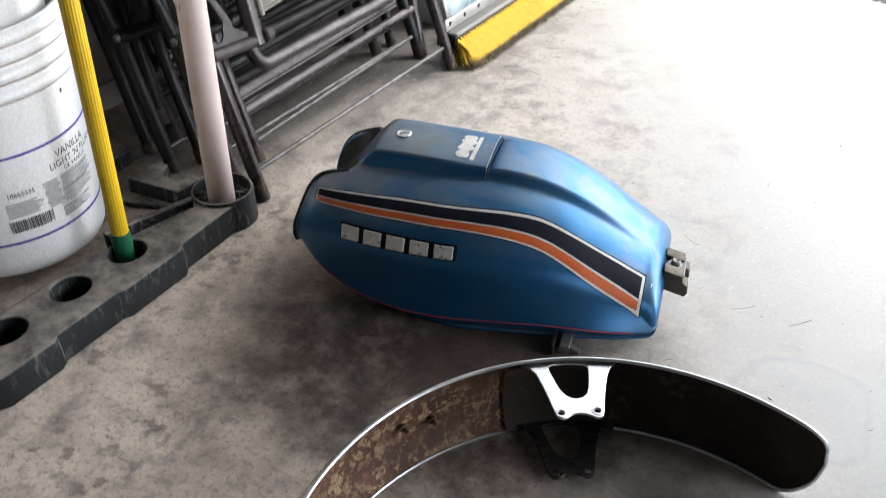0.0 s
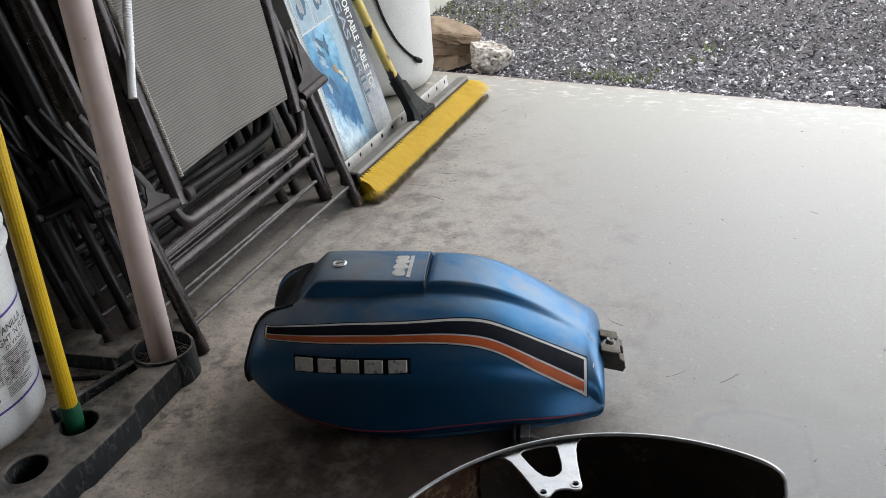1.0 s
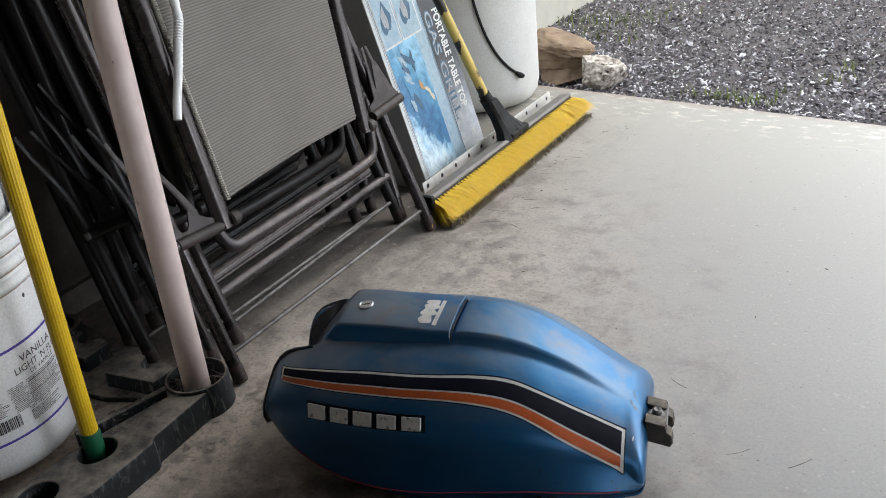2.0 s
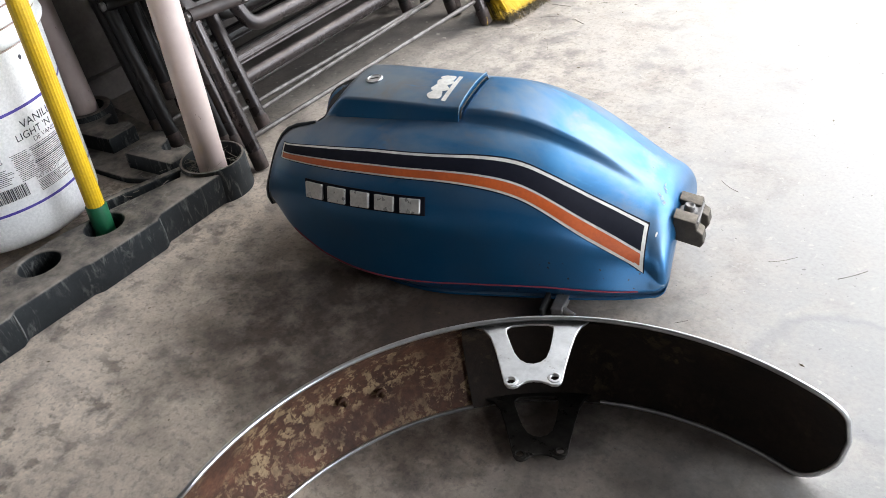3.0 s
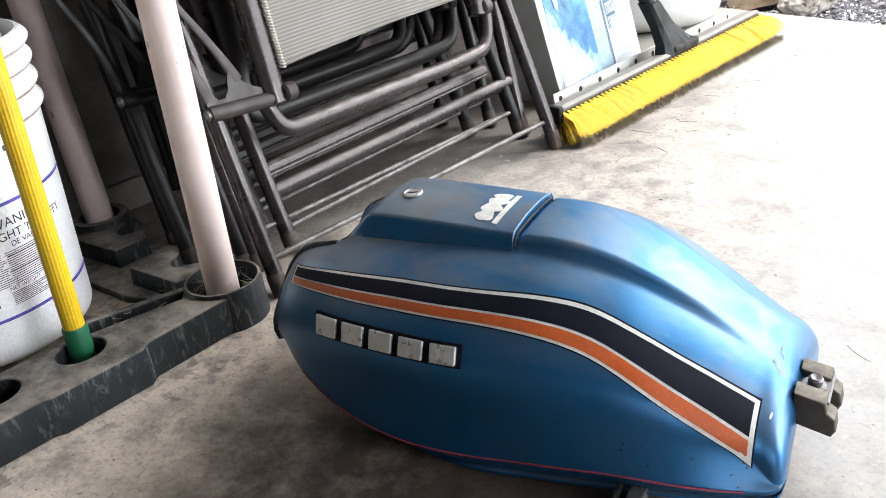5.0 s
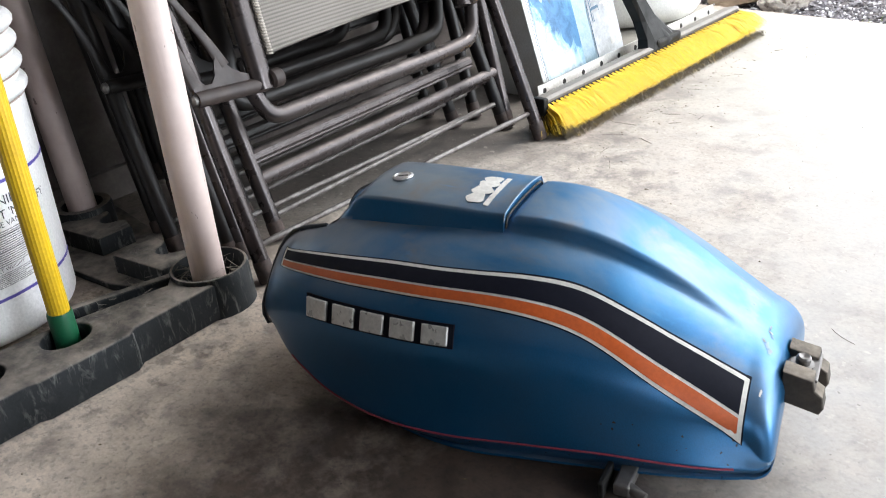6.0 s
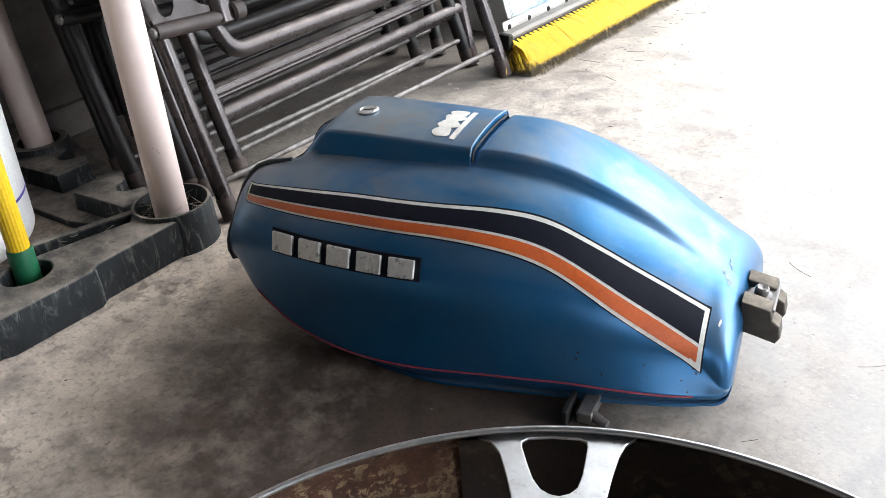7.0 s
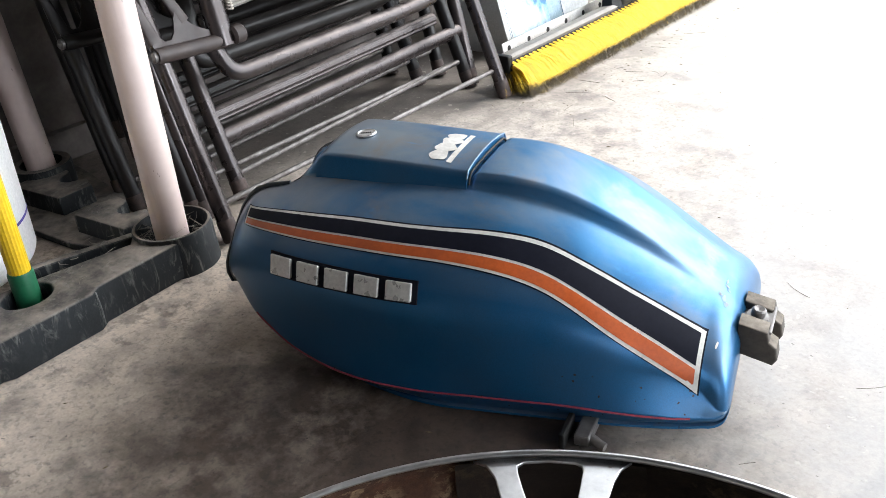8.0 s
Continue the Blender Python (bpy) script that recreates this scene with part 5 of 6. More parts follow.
def yellow_pole():
    foot, top = Vector((-0.516, -0.239, 0.008)), Vector((-0.500, -0.213, 0.95))
    ob = thing("broom_pole", "yellow ribbed pole with a green end standing in the rack", "pole", pose(*foot))
    d = top - foot
    n, bm, rings = 40, bmesh.new(), []
    for k in range(10):
        p = d * (0.05 + 0.95 * k / 9)
        rings.append([bm.verts.new((p.x + (0.0132 + 0.0004 * (j % 2)) * math.cos(2 * math.pi * j / n), p.y + (0.0132 + 0.0004 * (j % 2)) * math.sin(2 * math.pi * j / n), p.z)) for j in range(n)])
    for a, b in zip(rings, rings[1:]):
        for j in range(n):
            bm.faces.new((a[j], a[(j + 1) % n], b[(j + 1) % n], b[j]))
    bm.faces.new(rings[-1])
    bm.faces.new(rings[0][::-1])
    part("pole", bm, YELLOW_POLE, ob)
    part("end_cap", tube([(0, 0, 0), d * 0.004, d * 0.072, d * 0.076], [0.0150, 0.0158, 0.0158, 0.0146], 28), GREEN_CAP, ob, "green plastic end", smooth=True)
    return ob


tool_rack()
pipe("upright off-white plastic pipe standing in the rack cup", (-0.4944, -0.0386, 0.007), (-0.511, -0.007, 0.98), 0.0232)
pipe("dirty plastic pipe leaning on the wall", (-0.892, -0.022, 0.007), (-0.974, -0.012, 0.70), 0.0235)
yellow_pole()

# ---- the pails ----
PAIL_AT = (-0.735, -0.274)


def pail(label, base, marked):
    ob = thing("pail", label, "pail", pose(PAIL_AT[0], PAIL_AT[1], base), group="stacked pails")
    r1 = lambda z: 0.1396 + 0.0415 * z  # noqa: E731
    part("body", lathe([(0.0, 0.0), (0.131, 0.0), (0.137, 0.004), (0.1394, 0.010), (r1(0.396), 0.396), (r1(0.396) - 0.004, 0.396), (r1(0.02) - 0.004, 0.006), (0.0, 0.006)], 72), PAIL, ob, smooth=True)
    for z, wide in ((0.294, 0.0085), (0.322, 0.0085), (0.349, 0.0085), (0.374, 0.0100)):
        bulge = [(r1(z) - 0.001 + (wide + 0.001) * math.sin(math.pi * k / 10) ** 0.6, z + 0.021 * k / 10) for k in range(11)]
        rib = part("rib", lathe(bulge, 72, closed=True), PAIL, ob, smooth=True)
        part("dirt_line", lathe([(r1(z) - 0.0005, z - 0.0022), (r1(z) + 0.0016, z - 0.0012), (r1(z) + 0.0022, z + 0.0008), (r1(z) - 0.0005, z + 0.0010)], 72, closed=True), RIB_DIRT, rib, "brown dirt line under the rib", smooth=True)
    if not marked:
        return ob

    def on(a, z, off=0.0004):
        r = r1(z) + off
        return (r * math.cos(a), r * math.sin(a), z)

    def wrap(me, start, z0, name, mat, parent):
        """Lays a flat text or bar mesh onto the pail's side: x runs round it, y up."""
        for v in me.vertices:
            v.co = Vector(on(start + v.co.x / 0.148, z0 + v.co.y, 0.0006 + v.co.z))
        me.materials.clear()
        me.materials.append(mat)
        return put(name, me, parent)

    None
    for z in (0.2112, 0.0640):
        bm = bmesh.new()
        n = 60
        rows = [[bm.verts.new(on(radians(-100 + 175 * k / n), zz)) for k in range(n + 1)] for zz in (z - 0.0022, z + 0.0022)]
        for k in range(n):
            bm.faces.new((rows[0][k], rows[0][k + 1], rows[1][k + 1], rows[1][k]))
        part("purple_line", bm, PURPLE, ob, "printed purple line", smooth=True)

    def words(text, deg, z, size):
        wrap(text_mesh(text, size, "LEFT"), radians(deg), z, "printed_word", INK, ob)

    words("VANILLA", 4.3, 0.1820, 0.0178)
    words("LIGHT 'N FLUFFY", -1.3, 0.1660, 0.0160)
    words("DE VANILLE", 8.5, 0.1555, 0.0105)
    words("10655535", -29.4, 0.1445, 0.0106)
    words("NET WEIGHT", 0.7, 0.1000, 0.0075)
    rng = random.Random(3)

    def bar(deg, z, wide, high):
        n = max(2, int(wide / 0.004))
        me = bpy.data.meshes.new("printed_bar")
        v = [(wide * k / n, y, 0) for k in range(n + 1) for y in (0, high)]
        me.from_pydata(v, [], [(2 * k, 2 * k + 2, 2 * k + 3, 2 * k + 1) for k in range(n)])
        wrap(me, radians(deg), z, "printed_bar", INK, ob)

    for k in range(16):
        z = 0.1500 - 0.0029 * k
        bar(-8.0 + rng.uniform(-1, 1), z, 0.024 + rng.uniform(0, 0.006), 0.0010)
        bar(4.0 + rng.uniform(-0.5, 0.5), z, 0.070 + rng.uniform(-0.014, 0.008), 0.0010 + (0.0006 if k in (2, 9) else 0))
    for k in range(9):
        bar(-31.5, 0.1335 - 0.0029 * k, 0.050 + rng.uniform(-0.006, 0.006), 0.0010)
    for k in range(8):
        bar(1.0, 0.0965 - 0.0024 * k, rng.uniform(0.04, 0.07), 0.0009)
    x = -32.0
    while x < -6.5:
        w = rng.choice((0.0006, 0.0006, 0.0012, 0.0018))
        n = bpy.data.meshes.new("barcode_bar")
        n.from_pydata([(0, 0, 0), (w, 0, 0), (w, 0.021, 0), (0, 0.021, 0)], [], [(0, 1, 2, 3)])
        wrap(n, radians(x), 0.0830, "barcode_bar", INK, ob)
        x += math.degrees((w + rng.choice((0.0007, 0.001, 0.0016))) / 0.148)
    dot = bpy.data.meshes.new("mark")
    dot.from_pydata([(0.0028 * math.cos(a), 0.004 * math.sin(a), 0) for a in (math.pi * k / 6 for k in range(12))], [], [tuple(range(12))])
    wrap(dot, radians(20.7), 0.2755, "dark_mark", INK, ob)
    return ob


pail("white plastic pail with printed frosting label behind the rack", 0.022, True)
upper = pail("plain white pail set inside the lower one", 0.300, False)
upper.scale = (0.93, 0.93, 1.0)

# ---- folding sling chairs leaning on the wall ----
LEAN = 0.305


def sling_chair(paint, plates, label):
    chair = thing("folding_chair", label, "chair", pose(0, 0, 0), group="folded chairs")

    def A(y, z, out=0.0):
        return (-0.472 - LEAN * z + out, y, z)

    def B(y, z, out=0.0):
        return (-0.566 - LEAN * z + out, y, z)

    r = 0.0126
    near, far = (lambda z: 0.040 + 0.01 * z), (lambda z: 0.690 - 0.08 * z)
    for line in (near, far):
        leg = part("leg", tube([A(line(z), z) for z in (0.012, 0.1, 0.3, 0.6, 0.92)], r, 18), paint, chair, smooth=True)
        part("foot_cap", tube([A(line(z), z) for z in (0.001, 0.004, 0.030, 0.033)], [r, r + 0.0007, r + 0.0007, r], 18), CAP_RUBBER, leg, smooth=True)
    nearb, farb = (lambda z: 0.135 - 0.01 * z), (lambda z: 0.708 + 0.10 * z)
    for line in (nearb, farb):
        leg = part("leg", tube([B(line(z), z) for z in (0.014, 0.1, 0.3, 0.5, 0.74)], r, 18), paint, chair, smooth=True)
        part("foot_cap", tube([B(line(z), z) for z in (0.003, 0.006, 0.030, 0.033)], [r, r + 0.0007, r + 0.0007, r], 18), CAP_RUBBER, leg, smooth=True)
    part("foot_rod", tube([A(near(0.053), 0.053), A(far(0.053), 0.053)], 0.0046, 12), ROD_STEEL, chair, "thin tarnished steel foot rod", smooth=True)
    inner = part("leg", tube([B(0.064 + 0.02 * z, z, 0.006) for z in (0.012, 0.1, 0.22, 0.34)], r * 0.9, 18), paint, chair, smooth=True)
    part("foot_cap", tube([B(0.064, z, 0.006) for z in (0.001, 0.004, 0.028, 0.030)], [r * 0.9, r, r, r * 0.9], 18), CAP_RUBBER, inner, smooth=True)
    part("foot_rod", tube([B(nearb(0.040), 0.040), B(farb(0.054), 0.054)], 0.0046, 12), ROD_STEEL, chair, "thin tarnished steel foot rod", smooth=True)
    part("cross_bar", tube([B(nearb(0.097), 0.097), B(0.430, 0.102), B(farb(0.107) + 0.004, 0.107)], 0.0105, 20, squash=1.25), paint, chair, "flattened cross bar", smooth=True)
    ribbed = part("cross_bar", tube([B(nearb(0.132), 0.132), B(0.400, 0.138), B(0.653, 0.144)], 0.0118, 18), paint, chair, "ribbed cross bar", smooth=True)
    for rise in (-0.0055, 0.0005, 0.0065):
        part("rib", tube([B(nearb(0.132), 0.132 + rise, 0.0098), B(0.400, 0.138 + rise, 0.0098), B(0.650, 0.144 + rise, 0.0098)], 0.0024, 8), paint, ribbed, smooth=True)
    loop = bent([A(0.125, 0.272), A(0.125, 0.258), A(0.140, 0.207), A(0.50, 0.206), A(0.592, 0.211), A(0.614, 0.270), A(0.616, 0.305)], 0.055, 8)
    part("seat_loop", tube(loop, r, 18), paint, chair, smooth=True)
    loop2 = bent([B(0.165, 0.42, -0.024), B(0.170, 0.255, -0.024), B(0.200, 0.194, -0.024), B(0.575, 0.198, -0.024), B(0.612, 0.240, -0.024), B(0.625, 0.42, -0.024)], 0.055, 8)
    part("seat_loop", tube(loop2, r, 18), paint, chair, smooth=True)
    left, right = (lambda z: 0.140 + 0.085 * (z - 0.26)), (lambda z: 0.575 + 0.22 * (z - 0.28))
    for line, z0 in ((left, 0.252), (right, 0.272)):
        part("back_tube", tube([A(line(z) + (-0.004 if line == left else 0.004), z, 0.016) for z in (z0, 0.4, 0.6, 0.92)], 0.0178, 22, squash=0.85), paint, chair, smooth=True)
        part("pivot_knob", tube([A(line(z0 + 0.012) + d, z0 + 0.012, 0.024) for d in (0.006, 0.010, 0.024, 0.027)], [0.010, 0.0135, 0.0135, 0.011], 18), plates, chair, smooth=True)
    v, f, n, m = [], [], 26, 30
    for i in range(n + 1):
        for j in range(m + 1):
            z = 0.301 + 0.012 * j / m + (0.90 - 0.301) * i / n
            y0, y1 = left(z) + 0.020, right(z) - 0.018
            q = j / m
            sag = 0.010 * math.sin(math.pi * q)
            v.append(A(y0 + (y1 - y0) * q, z, 0.022 - sag))
    for i in range(n):
        for j in range(m):
            a = i * (m + 1) + j
            f.append((a, a + 1, a + m + 2, a + m + 1))
    sling = put("sling", mesh_of("sling", v, f, FABRIC), chair, "beige woven sling fabric")
    edge = [A(left(0.29) + 0.02 + (right(0.29) - left(0.29) - 0.038) * k / 20, 0.2995 + 0.012 * k / 20, 0.021 - 0.010 * math.sin(math.pi * k / 20)) for k in range(21)]
    part("sling_hem", tube(edge, 0.0035, 8), FABRIC, sling, smooth=True)
    helix, turns = [], 150
    for k in range(turns * 8 + 1):
        z = 0.297 + 0.60 * k / (turns * 8)
        a = 2 * math.pi * k / 8
        helix.append(A(left(z) + 0.0185 + 0.0042 * math.cos(a), z, 0.024 + 0.0042 * math.sin(a)))
    part("lacing_coil", tube(helix, 0.0017, 5), CORD, sling, "coiled beige lacing cord", smooth=True)
    for side in (1, -1):
        # hinge bracket: a folded plate with a sleeve, a rivet and two curved arms
        if side == 1:
            pts, sleeve, head = [(0.030, 0.262), (0.138, 0.254), (0.143, 0.270), (0.126, 0.277), (0.110, 0.284), (0.097, 0.293), (0.089, 0.304), (0.081, 0.316), (0.074, 0.306), (0.068, 0.290), (0.060, 0.282), (0.050, 0.282), (0.043, 0.290), (0.037, 0.306), (0.030, 0.296)], [(0.028, 0.268), (0.140, 0.260)], (0.024, 0.268)
            arms = [[(0.036, 0.283), (0.030, 0.325), (0.018, 0.372), (-0.002, 0.42), (-0.012, 0.46)], [(0.088, 0.298), (0.078, 0.330), (0.060, 0.372), (0.036, 0.420), (0.020, 0.46)]]
        else:
            pts, sleeve, head = [(0.618, 0.288), (0.730, 0.296), (0.733, 0.310), (0.714, 0.334), (0.694, 0.394), (0.680, 0.396), (0.662, 0.340), (0.640, 0.322), (0.620, 0.316)], [(0.618, 0.294), (0.730, 0.302)], (0.733, 0.303)
            arms = [[(0.700, 0.325), (0.690, 0.37), (0.680, 0.43)], [(0.652, 0.324), (0.660, 0.37), (0.668, 0.43)]]
        bm = plate([pts], 0.003)
        for vert in bm.verts:
            y, z, d = vert.co.x, vert.co.y, vert.co.z
            vert.co = Vector(A(y, z, 0.016 + d))
        bracket = part("hinge_bracket", bm, plates, chair, "brown folded hinge bracket")
        part("sleeve", tube([A(y, z, 0.019) for y, z in sleeve], 0.0108, 18), plates, bracket, smooth=True)
        for arm in arms:
            line = bent([A(y, z, 0.017) for y, z in arm], 0.02, 5)
            part("arm", tube(line, [0.0095 - 0.0050 * (k / (len(line) - 1)) ** 0.5 for k in range(len(line))], 14, squash=0.30), plates, bracket, smooth=True)
        part("rivet", tube([A(head[0] + d, head[1], 0.019) for d in ((-0.004, -0.001, 0.006) if side == 1 else (0.004, 0.001, -0.006))], [0.004, 0.0078, 0.0078], 14), BARE_STEEL, bracket, smooth=True)
    return chair


first = sling_chair(FRAME_TUBE, BRACKET, "folded brown steel chair with beige woven sling leaning on the wall")
second = sling_chair(SHADED_TUBE, SHADED_TUBE, "folded steel chair with beige woven sling, darkened for the shade behind another")
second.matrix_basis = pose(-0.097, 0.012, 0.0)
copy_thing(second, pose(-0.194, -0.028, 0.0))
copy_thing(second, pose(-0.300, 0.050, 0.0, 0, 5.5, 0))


def white_hose():
    ob = thing("plastic_hose", "translucent white plastic hose hanging over the chair", "hose", pose(0, 0, 0))
    pts = [(-0.566, 0.118, 0.458), (-0.573, 0.132, 0.485), (-0.585, 0.157, 0.52), (-0.600, 0.187, 0.57), (-0.611, 0.209, 0.603), (-0.645, 0.236, 0.74), (-0.675, 0.245, 0.87), (-0.705, 0.240, 0.955), (-0.74, 0.232, 0.95)]
    rs, fine = [], []
    for a, b in zip(pts, pts[1:]):
        for k in range(16):
            q = Vector(a).lerp(Vector(b), k / 16)
            fine.append(q)
            rs.append(0.0074 + (0.0012 * (k % 2) if q.z > 0.53 else 0.0))
    part("hose", tube(fine, rs, 14), PAIL, ob, smooth=True)
    return ob


white_hose()

# ---- grill carton, broom, perforated strip ----
def grill_carton():
    at = pose(-0.602, 0.885, 0.002, 3.8, -12.4, 0)
    box = thing("carton", "blue printed carton of a table top grill leaning upright", "carton", at)
    w, h, d = 0.310, 0.62, 0.12
    part("body", rbox(-d, 0.0, 0.0, w, 0.0, h, 0.002), CARTON, box)

    def face(name, y0, y1, z0, z1, mat, off=0.0012, label=""):
        me = mesh_of(name, [(off, y0, z0), (off, y1, z0), (off, y1, z1), (off, y0, z1)], [(0, 1, 2, 3)], mat)
        return put(name, me, box, label)

    def blob(name, y, z, a, b, turn, mat, off, k):
        """An uneven printed patch, longer one way, turned in the face."""
        out = []
        for i in range(22):
            q = 2 * math.pi * i / 22
            u, v = a * math.cos(q) * (1 + 0.3 * math.sin(3 * q + k)), b * math.sin(q) * (1 + 0.3 * math.cos(2 * q + 2 * k))
            out.append((off, y + u * math.cos(turn) - v * math.sin(turn), z + u * math.sin(turn) + v * math.cos(turn)))
        return put(name, mesh_of(name, out, [tuple(range(22))], mat), box)

    face("printed_panel", 0.020, 0.156, 0.012, h - 0.01, CARTON_PRINT, 0.0010, "blue printed picture panel")
    face("pale_strip", 0.156, 0.203, 0.012, h - 0.01, CARTON_PALE, 0.0010, "pale blue grey strip")
    face("printed_band", 0.206, w - 0.003, 0.012, h - 0.01, CARTON_BAND, 0.0010, "printed band, dark above and pale below")
    for y0, y1 in ((0.018, 0.098), (0.101, 0.190)):
        face("picture_box", y0, y1, 0.362, 0.505, CARTON, 0.0016)
        face("picture", y0 + 0.004, y1 - 0.004, 0.367, 0.500, CARTON_PALE, 0.0020)
        mid = (y0 + y1) / 2
        blob("grill_shape", mid, 0.430, 0.036, 0.020, 1.45, CARTON_DARK, 0.0024, 1)
        blob("grill_shape", mid - 0.004, 0.432, 0.026, 0.010, 1.45, CARTON_GREY, 0.0028, 2)
    rng = random.Random(4)
    for k in range(16):
        blob("picture_shape", rng.uniform(0.05, 0.11), rng.uniform(0.20, 0.33), rng.uniform(0.012, 0.028), rng.uniform(0.004, 0.010), rng.uniform(1.2, 2.4), (CARTON_DARK, CARTON_PALE, CARTON_BLUE)[k % 3], 0.0012 + 0.0001 * k, k)
    blob("picture_food", 0.112, 0.240, 0.016, 0.007, -0.9, CARTON_TAN, 0.0022, 1)
    blob("picture_food", 0.132, 0.222, 0.014, 0.007, -0.9, CARTON_CREAM, 0.0023, 3)
    blob("picture_food", 0.142, 0.200, 0.012, 0.006, -0.8, CARTON_CREAM, 0.0024, 4)
    for y, thick in ((0.009, 0.0012), (0.014, 0.0012), (0.202, 0.003)):
        face("border_line", y, y + thick, 0.012, h - 0.01, CARTON_DARK, 0.0026)
    face("printed_mark", 0.262, 0.278, 0.034, 0.056, CARTON, 0.0020)

    def words(text, y, z, cap, length, mat, off, bold=0.0):
        """Words reading down the face, squeezed into a length."""
        me = text_mesh(text, cap / 0.70, bold=bold)
        long = max(v.co.x for v in me.vertices)
        for v in me.vertices:
            v.co = Vector((off, y + v.co.y, z - v.co.x * length / long))
        me.materials.clear()
        me.materials.append(mat)
        return put("printed_word", me, box)

    words("GAS GRILL", 0.216, 0.400, 0.028, 0.300, CARTON_DARK, 0.0015, 0.0022)
    words("GAS GRILL", 0.216, 0.400, 0.028, 0.300, CARTON_GREY, 0.0018)
    words("PORTABLE TABLE TOP", 0.254, 0.396, 0.028, 0.275, CARTON, 0.0021, 0.0011)
    return box


def push_broom():
    ob = thing("push_broom", "wide push broom with thick yellow bristles beside the carton", "broom", pose(0, 0, 0))
    y0, y1 = 0.722, 1.515
    bm = bmesh.new()
    prof = [(-0.520, 0.062), (-0.484, 0.079), (-0.482, 0.085), (-0.488, 0.090), (-0.518, 0.084), (-0.524, 0.076)]
    rows = [[bm.verts.new((x, y, z)) for x, z in prof] for y in (y0, y0 + 0.012, y1 - 0.012, y1)]
    for v in rows[0] + rows[3]:
        v.co.x += (-0.503 - v.co.x) * 0.15
        v.co.z += (0.078 - v.co.z) * 0.15
    for a, b in zip(rows, rows[1:]):
        for k in range(6):
            bm.faces.new((a[k], a[(k + 1) % 6], b[(k + 1) % 6], b[k]))
    bm.faces.new(rows[0][::-1])
    bm.faces.new(rows[-1])
    bmesh.ops.translate(bm, vec=(0, 0, -0.022), verts=bm.verts)
    block = part("block", bm, BROOM_BLOCK, ob, "grey dusty broom block")
    part("block_end", rbox(-0.529, -0.478, y0 - 0.010, y0 + 0.004, 0.036, 0.070, 0.003), BLACK_PLASTIC, block, "black plastic block end")
    # bristles in tufts: thin tapered blades from the block to the floor
    rng = random.Random(11)
    verts, faces = [], []
    ny, nx = 58, 5
    for i in range(ny):
        for j in range(nx):
            by = y0 + 0.006 + (y1 - y0 - 0.012) * i / (ny - 1)
            q = j / (nx - 1)
            bx, bz = -0.514 + 0.031 * q, 0.041 + 0.0155 * q
            for k in range(48):
                fan = max(-2.0, min(2.0, rng.gauss(0, 1)))
                root = Vector((bx + rng.gauss(0, 0.0009), by + 0.0013 * fan, bz))
                spread = 0.0060 * fan + rng.gauss(0, 0.0125)
                tip = Vector((bx + 0.056 + 0.012 * q + rng.gauss(0, 0.004), by + spread - 0.012 * step(y0 + 0.05, y0, by) + 0.016 * step(y1 - 0.06, y1, by), 0.0015 + 0.020 * q * q + 0.005 * rng.random()))
                mid = root.lerp(tip, 0.5) + Vector((0.004, 0.0, 0.003 + 0.004 * q))
                side = Vector((rng.gauss(0, 0.3), 1.0, rng.gauss(0, 0.3))).normalized() * 0.0007
                n = len(verts)
                verts += [root - side, root + side, mid + side, mid - side, tip]
                faces += [(n, n + 1, n + 2, n + 3), (n + 3, n + 2, n + 4)]
    for k in range(60):
        y = rng.uniform(y0, y1)
        p = Vector((-0.425 + rng.gauss(0, 0.004), y, rng.uniform(0.002, 0.01)))
        t = p + Vector((rng.uniform(0.004, 0.018), rng.gauss(0, 0.010), -p.z + 0.001))
        n = len(verts)
        verts += [p, p + Vector((0, 0.0008, 0)), t]
        faces.append((n, n + 1, n + 2))
    # dirty tips, coloured dark to paint the shadow under the front edge too
    dark_v, dark_f = [], []
    for k in range(4400):
        end = k >= 2900
        y = y0 + rng.uniform(-0.014, 0.014) if end else rng.uniform(y0, y1)
        x = rng.uniform(-0.515, -0.425) if end else rng.uniform(-0.440, -0.414)
        p = Vector((x, y, rng.uniform(0.012, 0.042 - 0.3 * max(0.0, x + 0.49)) if end else rng.uniform(0.003, 0.015)))
        t = Vector((p.x + rng.uniform(0.002, 0.012), p.y + rng.gauss(-0.004 if end else 0.0, 0.005), 0.001))
        n = len(dark_v)
        dark_v += [p, p + Vector((0.0006, 0.0010, 0)), t]
        dark_f.append((n, n + 1, n + 2))
    soiled = put("soiled_shadow_fringe", mesh_of("soiled_shadow_fringe", dark_v, dark_f, DIRTY_SHADED_TIP), ob, "dirty bristle tips, darkened for the shadow under them")
    tagged(soiled, kind="stuff")
    part("block_lip", rbox(-0.500, -0.4805, y0 + 0.004, y1 - 0.004, 0.040, 0.0575, 0.002), BLACK_PLASTIC, block, "dark lip under the block")
    tuft = put("bristles", mesh_of("bristles", verts, faces, BRISTLE), ob, "thick yellow bristles")
    tagged(tuft, kind="stuff")
    # solid core in a darker yellow that paints the shade between the bristles
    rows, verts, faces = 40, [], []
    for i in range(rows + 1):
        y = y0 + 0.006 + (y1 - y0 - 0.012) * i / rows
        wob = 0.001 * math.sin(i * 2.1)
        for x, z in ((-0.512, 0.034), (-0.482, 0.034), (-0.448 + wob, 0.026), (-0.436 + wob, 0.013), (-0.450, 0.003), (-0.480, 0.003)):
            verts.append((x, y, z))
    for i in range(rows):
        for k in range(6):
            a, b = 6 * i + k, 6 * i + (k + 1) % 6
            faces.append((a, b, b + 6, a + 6))
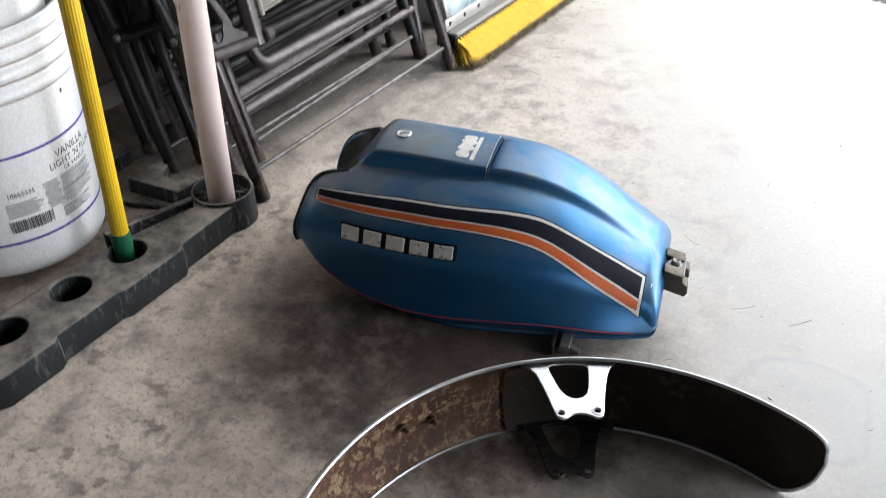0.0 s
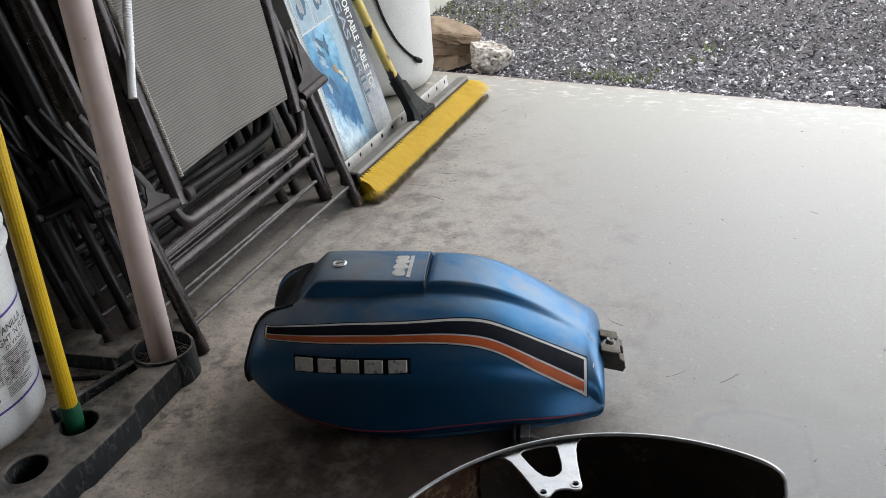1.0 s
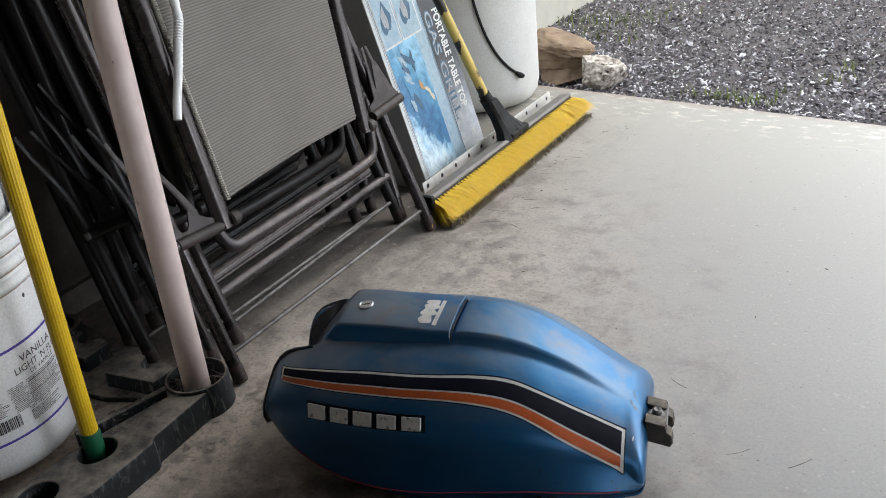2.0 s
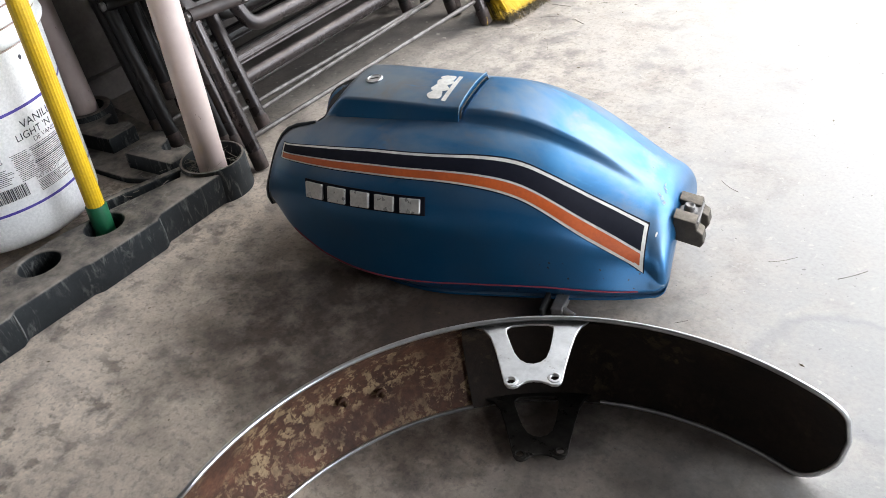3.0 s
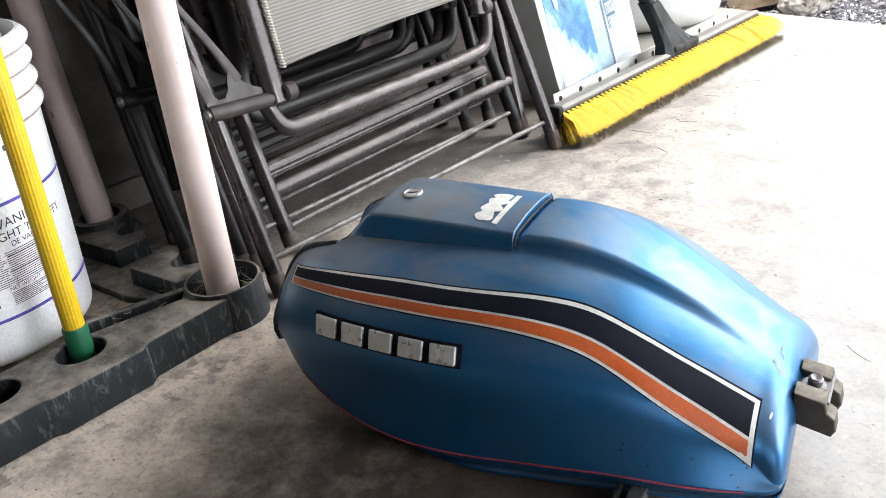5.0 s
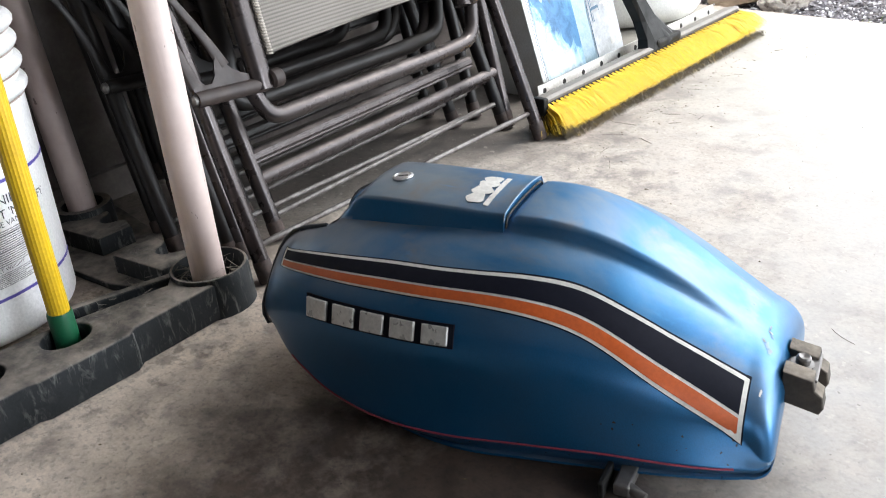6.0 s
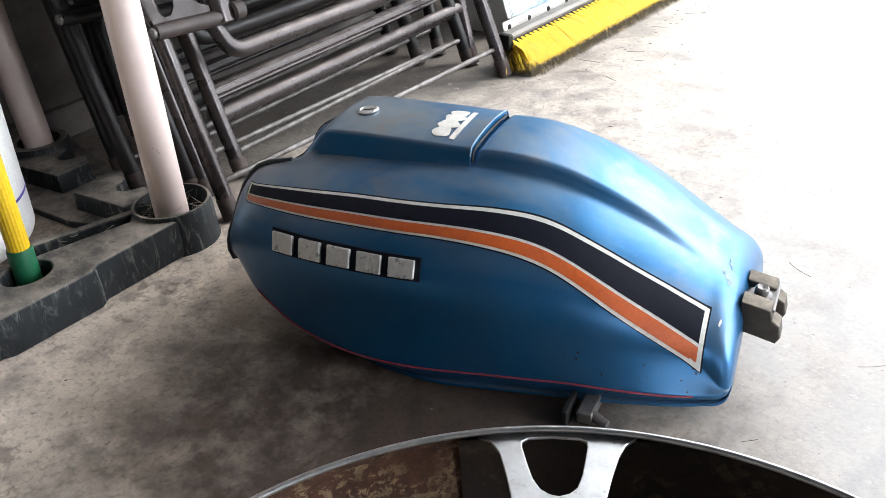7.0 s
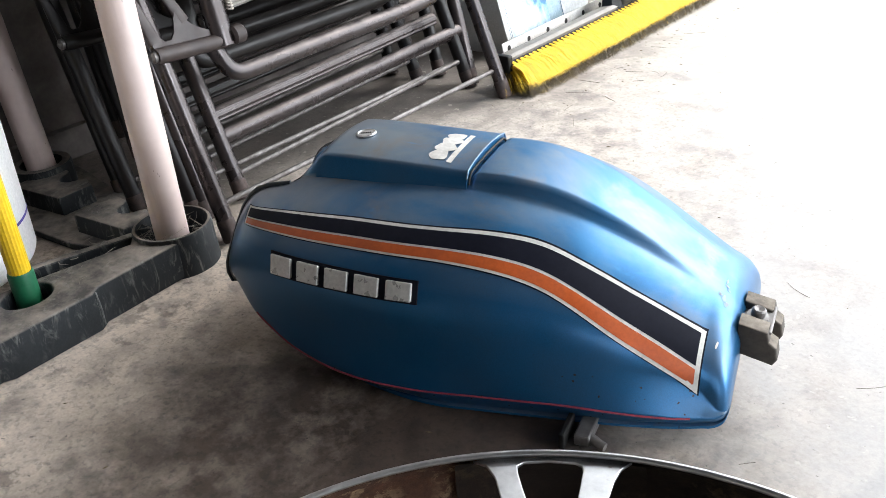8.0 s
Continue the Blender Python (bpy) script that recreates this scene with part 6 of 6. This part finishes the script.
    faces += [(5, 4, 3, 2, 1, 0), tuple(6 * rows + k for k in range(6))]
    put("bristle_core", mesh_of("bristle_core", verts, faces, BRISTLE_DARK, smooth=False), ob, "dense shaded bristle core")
    # socket and pole
    sock = [(-0.497, 1.175, 0.058), (-0.512, 1.160, 0.090), (-0.533, 1.130, 0.140), (-0.548, 1.108, 0.190)]
    part("socket", tube(sock, [0.024, 0.020, 0.017, 0.0155], 18), BLACK_PLASTIC, ob, "black plastic pole socket", smooth=True)
    brace = bmesh.new()
    rows = []
    for x, y, z, a, b in ((-0.500, 1.160, 0.060, 0.021, 0.064), (-0.506, 1.156, 0.082, 0.020, 0.050), (-0.522, 1.138, 0.120, 0.018, 0.030), (-0.540, 1.116, 0.172, 0.019, 0.021)):
        rows.append([brace.verts.new((x + a * u, y + b * v, z)) for u, v in ((-1, -0.7), (-0.6, -1), (0.6, -1), (1, -0.7), (1, 0.7), (0.6, 1), (-0.6, 1), (-1, 0.7))])
    for p, q in zip(rows, rows[1:]):
        for k in range(8):
            brace.faces.new((p[k], p[(k + 1) % 8], q[(k + 1) % 8], q[k]))
    brace.faces.new(rows[0][::-1])
    brace.faces.new(rows[-1])
    part("socket_brace", brace, BLACK_PLASTIC, ob, "flared black plastic bracket")
    part("brace_hook", tube(bent([(-0.532, 1.140, 0.150), (-0.516, 1.168, 0.112), (-0.500, 1.200, 0.080), (-0.496, 1.228, 0.062)], 0.02, 4), 0.008, 10), BLACK_PLASTIC, ob, smooth=True)
    part("socket_clamp", rbox(-0.530, -0.478, 1.125, 1.225, 0.058, 0.078, 0.006), BLACK_PLASTIC, ob)
    part("pole", tube([(-0.545, 1.113, 0.175), (-0.600, 1.034, 0.42), (-0.660, 0.945, 0.68), (-0.735, 0.835, 1.0)], 0.0128, 20), DIRTY_POLE, ob, "yellow pole with dark mouldy patches", smooth=True)
    return ob


def perforated_strip():
    ob = thing("perforated_strip", "white painted steel strip with bolt holes along the carton foot", "metal strip", pose(-0.556, 0.800, 0.001, 0, 0, 0.4))
    n = 11
    holes = [ring(0.044, 0.02 + 0.069 * k, 0.0064, n=14) for k in range(n)]
    bm = plate([[(0, 0), (0.058, 0), (0.058, 0.735), (0, 0.735)]] + holes, 0.003)
    for v in bm.verts:
        v.co = Vector((v.co.z - 0.12 * v.co.x, v.co.y, v.co.x))
    part("strip", bm, STRIP_WHITE, ob)
    for k in range(n):
        plug = part("bolt", lathe([(0.0, 0.0), (0.0062, 0.0), (0.0056, 0.0020), (0.0, 0.0026)], 12), BLACK_RUBBER, ob)
        plug.matrix_basis = Matrix.Translation((-0.0046, 0.02 + 0.069 * k, 0.044)) @ Matrix.Rotation(radians(83), 4, "Y")
    return ob


def white_tank():
    at = pose(-0.845, 1.585, 0.0)
    ob = thing("white_cylinder", "large white enamelled steel cylinder standing by the door", "cylinder", at)
    part("body", lathe([(0.0, 0.0), (0.15, 0.0), (0.178, 0.010), (0.194, 0.032), (0.200, 0.065), (0.200, 1.25), (0.17, 1.33), (0.0, 1.36)], 64), CAN_WHITE, ob, smooth=True)

    def on(deg, z, off=0.004):
        return ((0.2 + off) * math.cos(radians(deg)), (0.2 + off) * math.sin(radians(deg)), z)

    cord = [on(d, z) for d, z in ((-66, 0.62), (-63, 0.5), (-60, 0.40), (-56, 0.324), (-50, 0.252), (-41, 0.186), (-31, 0.143), (-22, 0.117))]
    part("cable", tube(bent(cord, 0.05, 4), 0.0042, 10), BLACK_PLASTIC, ob, "black cable", smooth=True)
    part("cable_plug", tube([on(-24, 0.122, 0.006), on(-20.5, 0.112, 0.008), on(-17, 0.106, 0.008)], [0.006, 0.0095, 0.007], 12), BLACK_PLASTIC, ob, smooth=True)
    return ob


grill_carton()
push_broom()
perforated_strip()
white_tank()


# ---- flecks and debris on the floor ----
def debris():
    rng = random.Random(21)
    verts, faces = [], []
    for k in range(300):
        x, y = rng.uniform(-0.6, 1.2), rng.uniform(-0.5, 1.5)
        if k < 130:
            x, y = rng.gauss(-0.37, 0.05), rng.uniform(0.65, 1.5)
        r = rng.uniform(0.0005, 0.0016)
        a, long = rng.uniform(0, 3.14), rng.uniform(1.0, 3.5)
        n = len(verts)
        for c, s, h in ((1, 0, 0.0), (0, 1, 0.0), (-1, 0, 0.0), (0, -1, 0.0), (0, 0, 1.0)):
            u, w = c * r * long, s * r
            verts.append((x + u * math.cos(a) - w * math.sin(a), y + u * math.sin(a) + w * math.cos(a), 0.0004 + h * r * 0.8))
        faces += [(n, n + 1, n + 4), (n + 1, n + 2, n + 4), (n + 2, n + 3, n + 4), (n + 3, n, n + 4)]
    ob = put("debris", mesh_of("debris", verts, faces, DRIED, smooth=False))
    return tagged(ob, "tiny dry leaf bits and grit on the floor", "debris", kind="stuff")



def strands():
    """Hairs, broken bristles and dry stalks swept together in front of the broom."""
    rng = random.Random(44)
    verts, faces = [], []
    for k in range(30):
        x, y = rng.gauss(-0.36, 0.06), rng.uniform(0.70, 1.55)
        if k > 20:
            x, y = rng.uniform(-0.40, 0.9), rng.uniform(-0.35, 1.45)
        a, bend, long = rng.uniform(0, 6.28), rng.gauss(0, 9), rng.uniform(0.010, 0.045)
        w = rng.uniform(0.0002, 0.00042)
        n = len(verts)
        for i in range(7):
            verts += [(x - w * math.sin(a), y + w * math.cos(a), 0.0006), (x, y, 0.0006 + 1.6 * w), (x + w * math.sin(a), y - w * math.cos(a), 0.0006)]
            x, y, a = x + long / 6 * math.cos(a), y + long / 6 * math.sin(a), a + bend * long / 6
        for i in range(6):
            q = n + 3 * i
            faces += [(q, q + 1, q + 4, q + 3), (q + 1, q + 2, q + 5, q + 4)]
    ob = put("sweepings", mesh_of("sweepings", verts, faces, STRAND, smooth=False))
    return tagged(ob, "dark hairs and dry stalks swept up on the floor", "sweepings", kind="stuff")


debris()
strands()
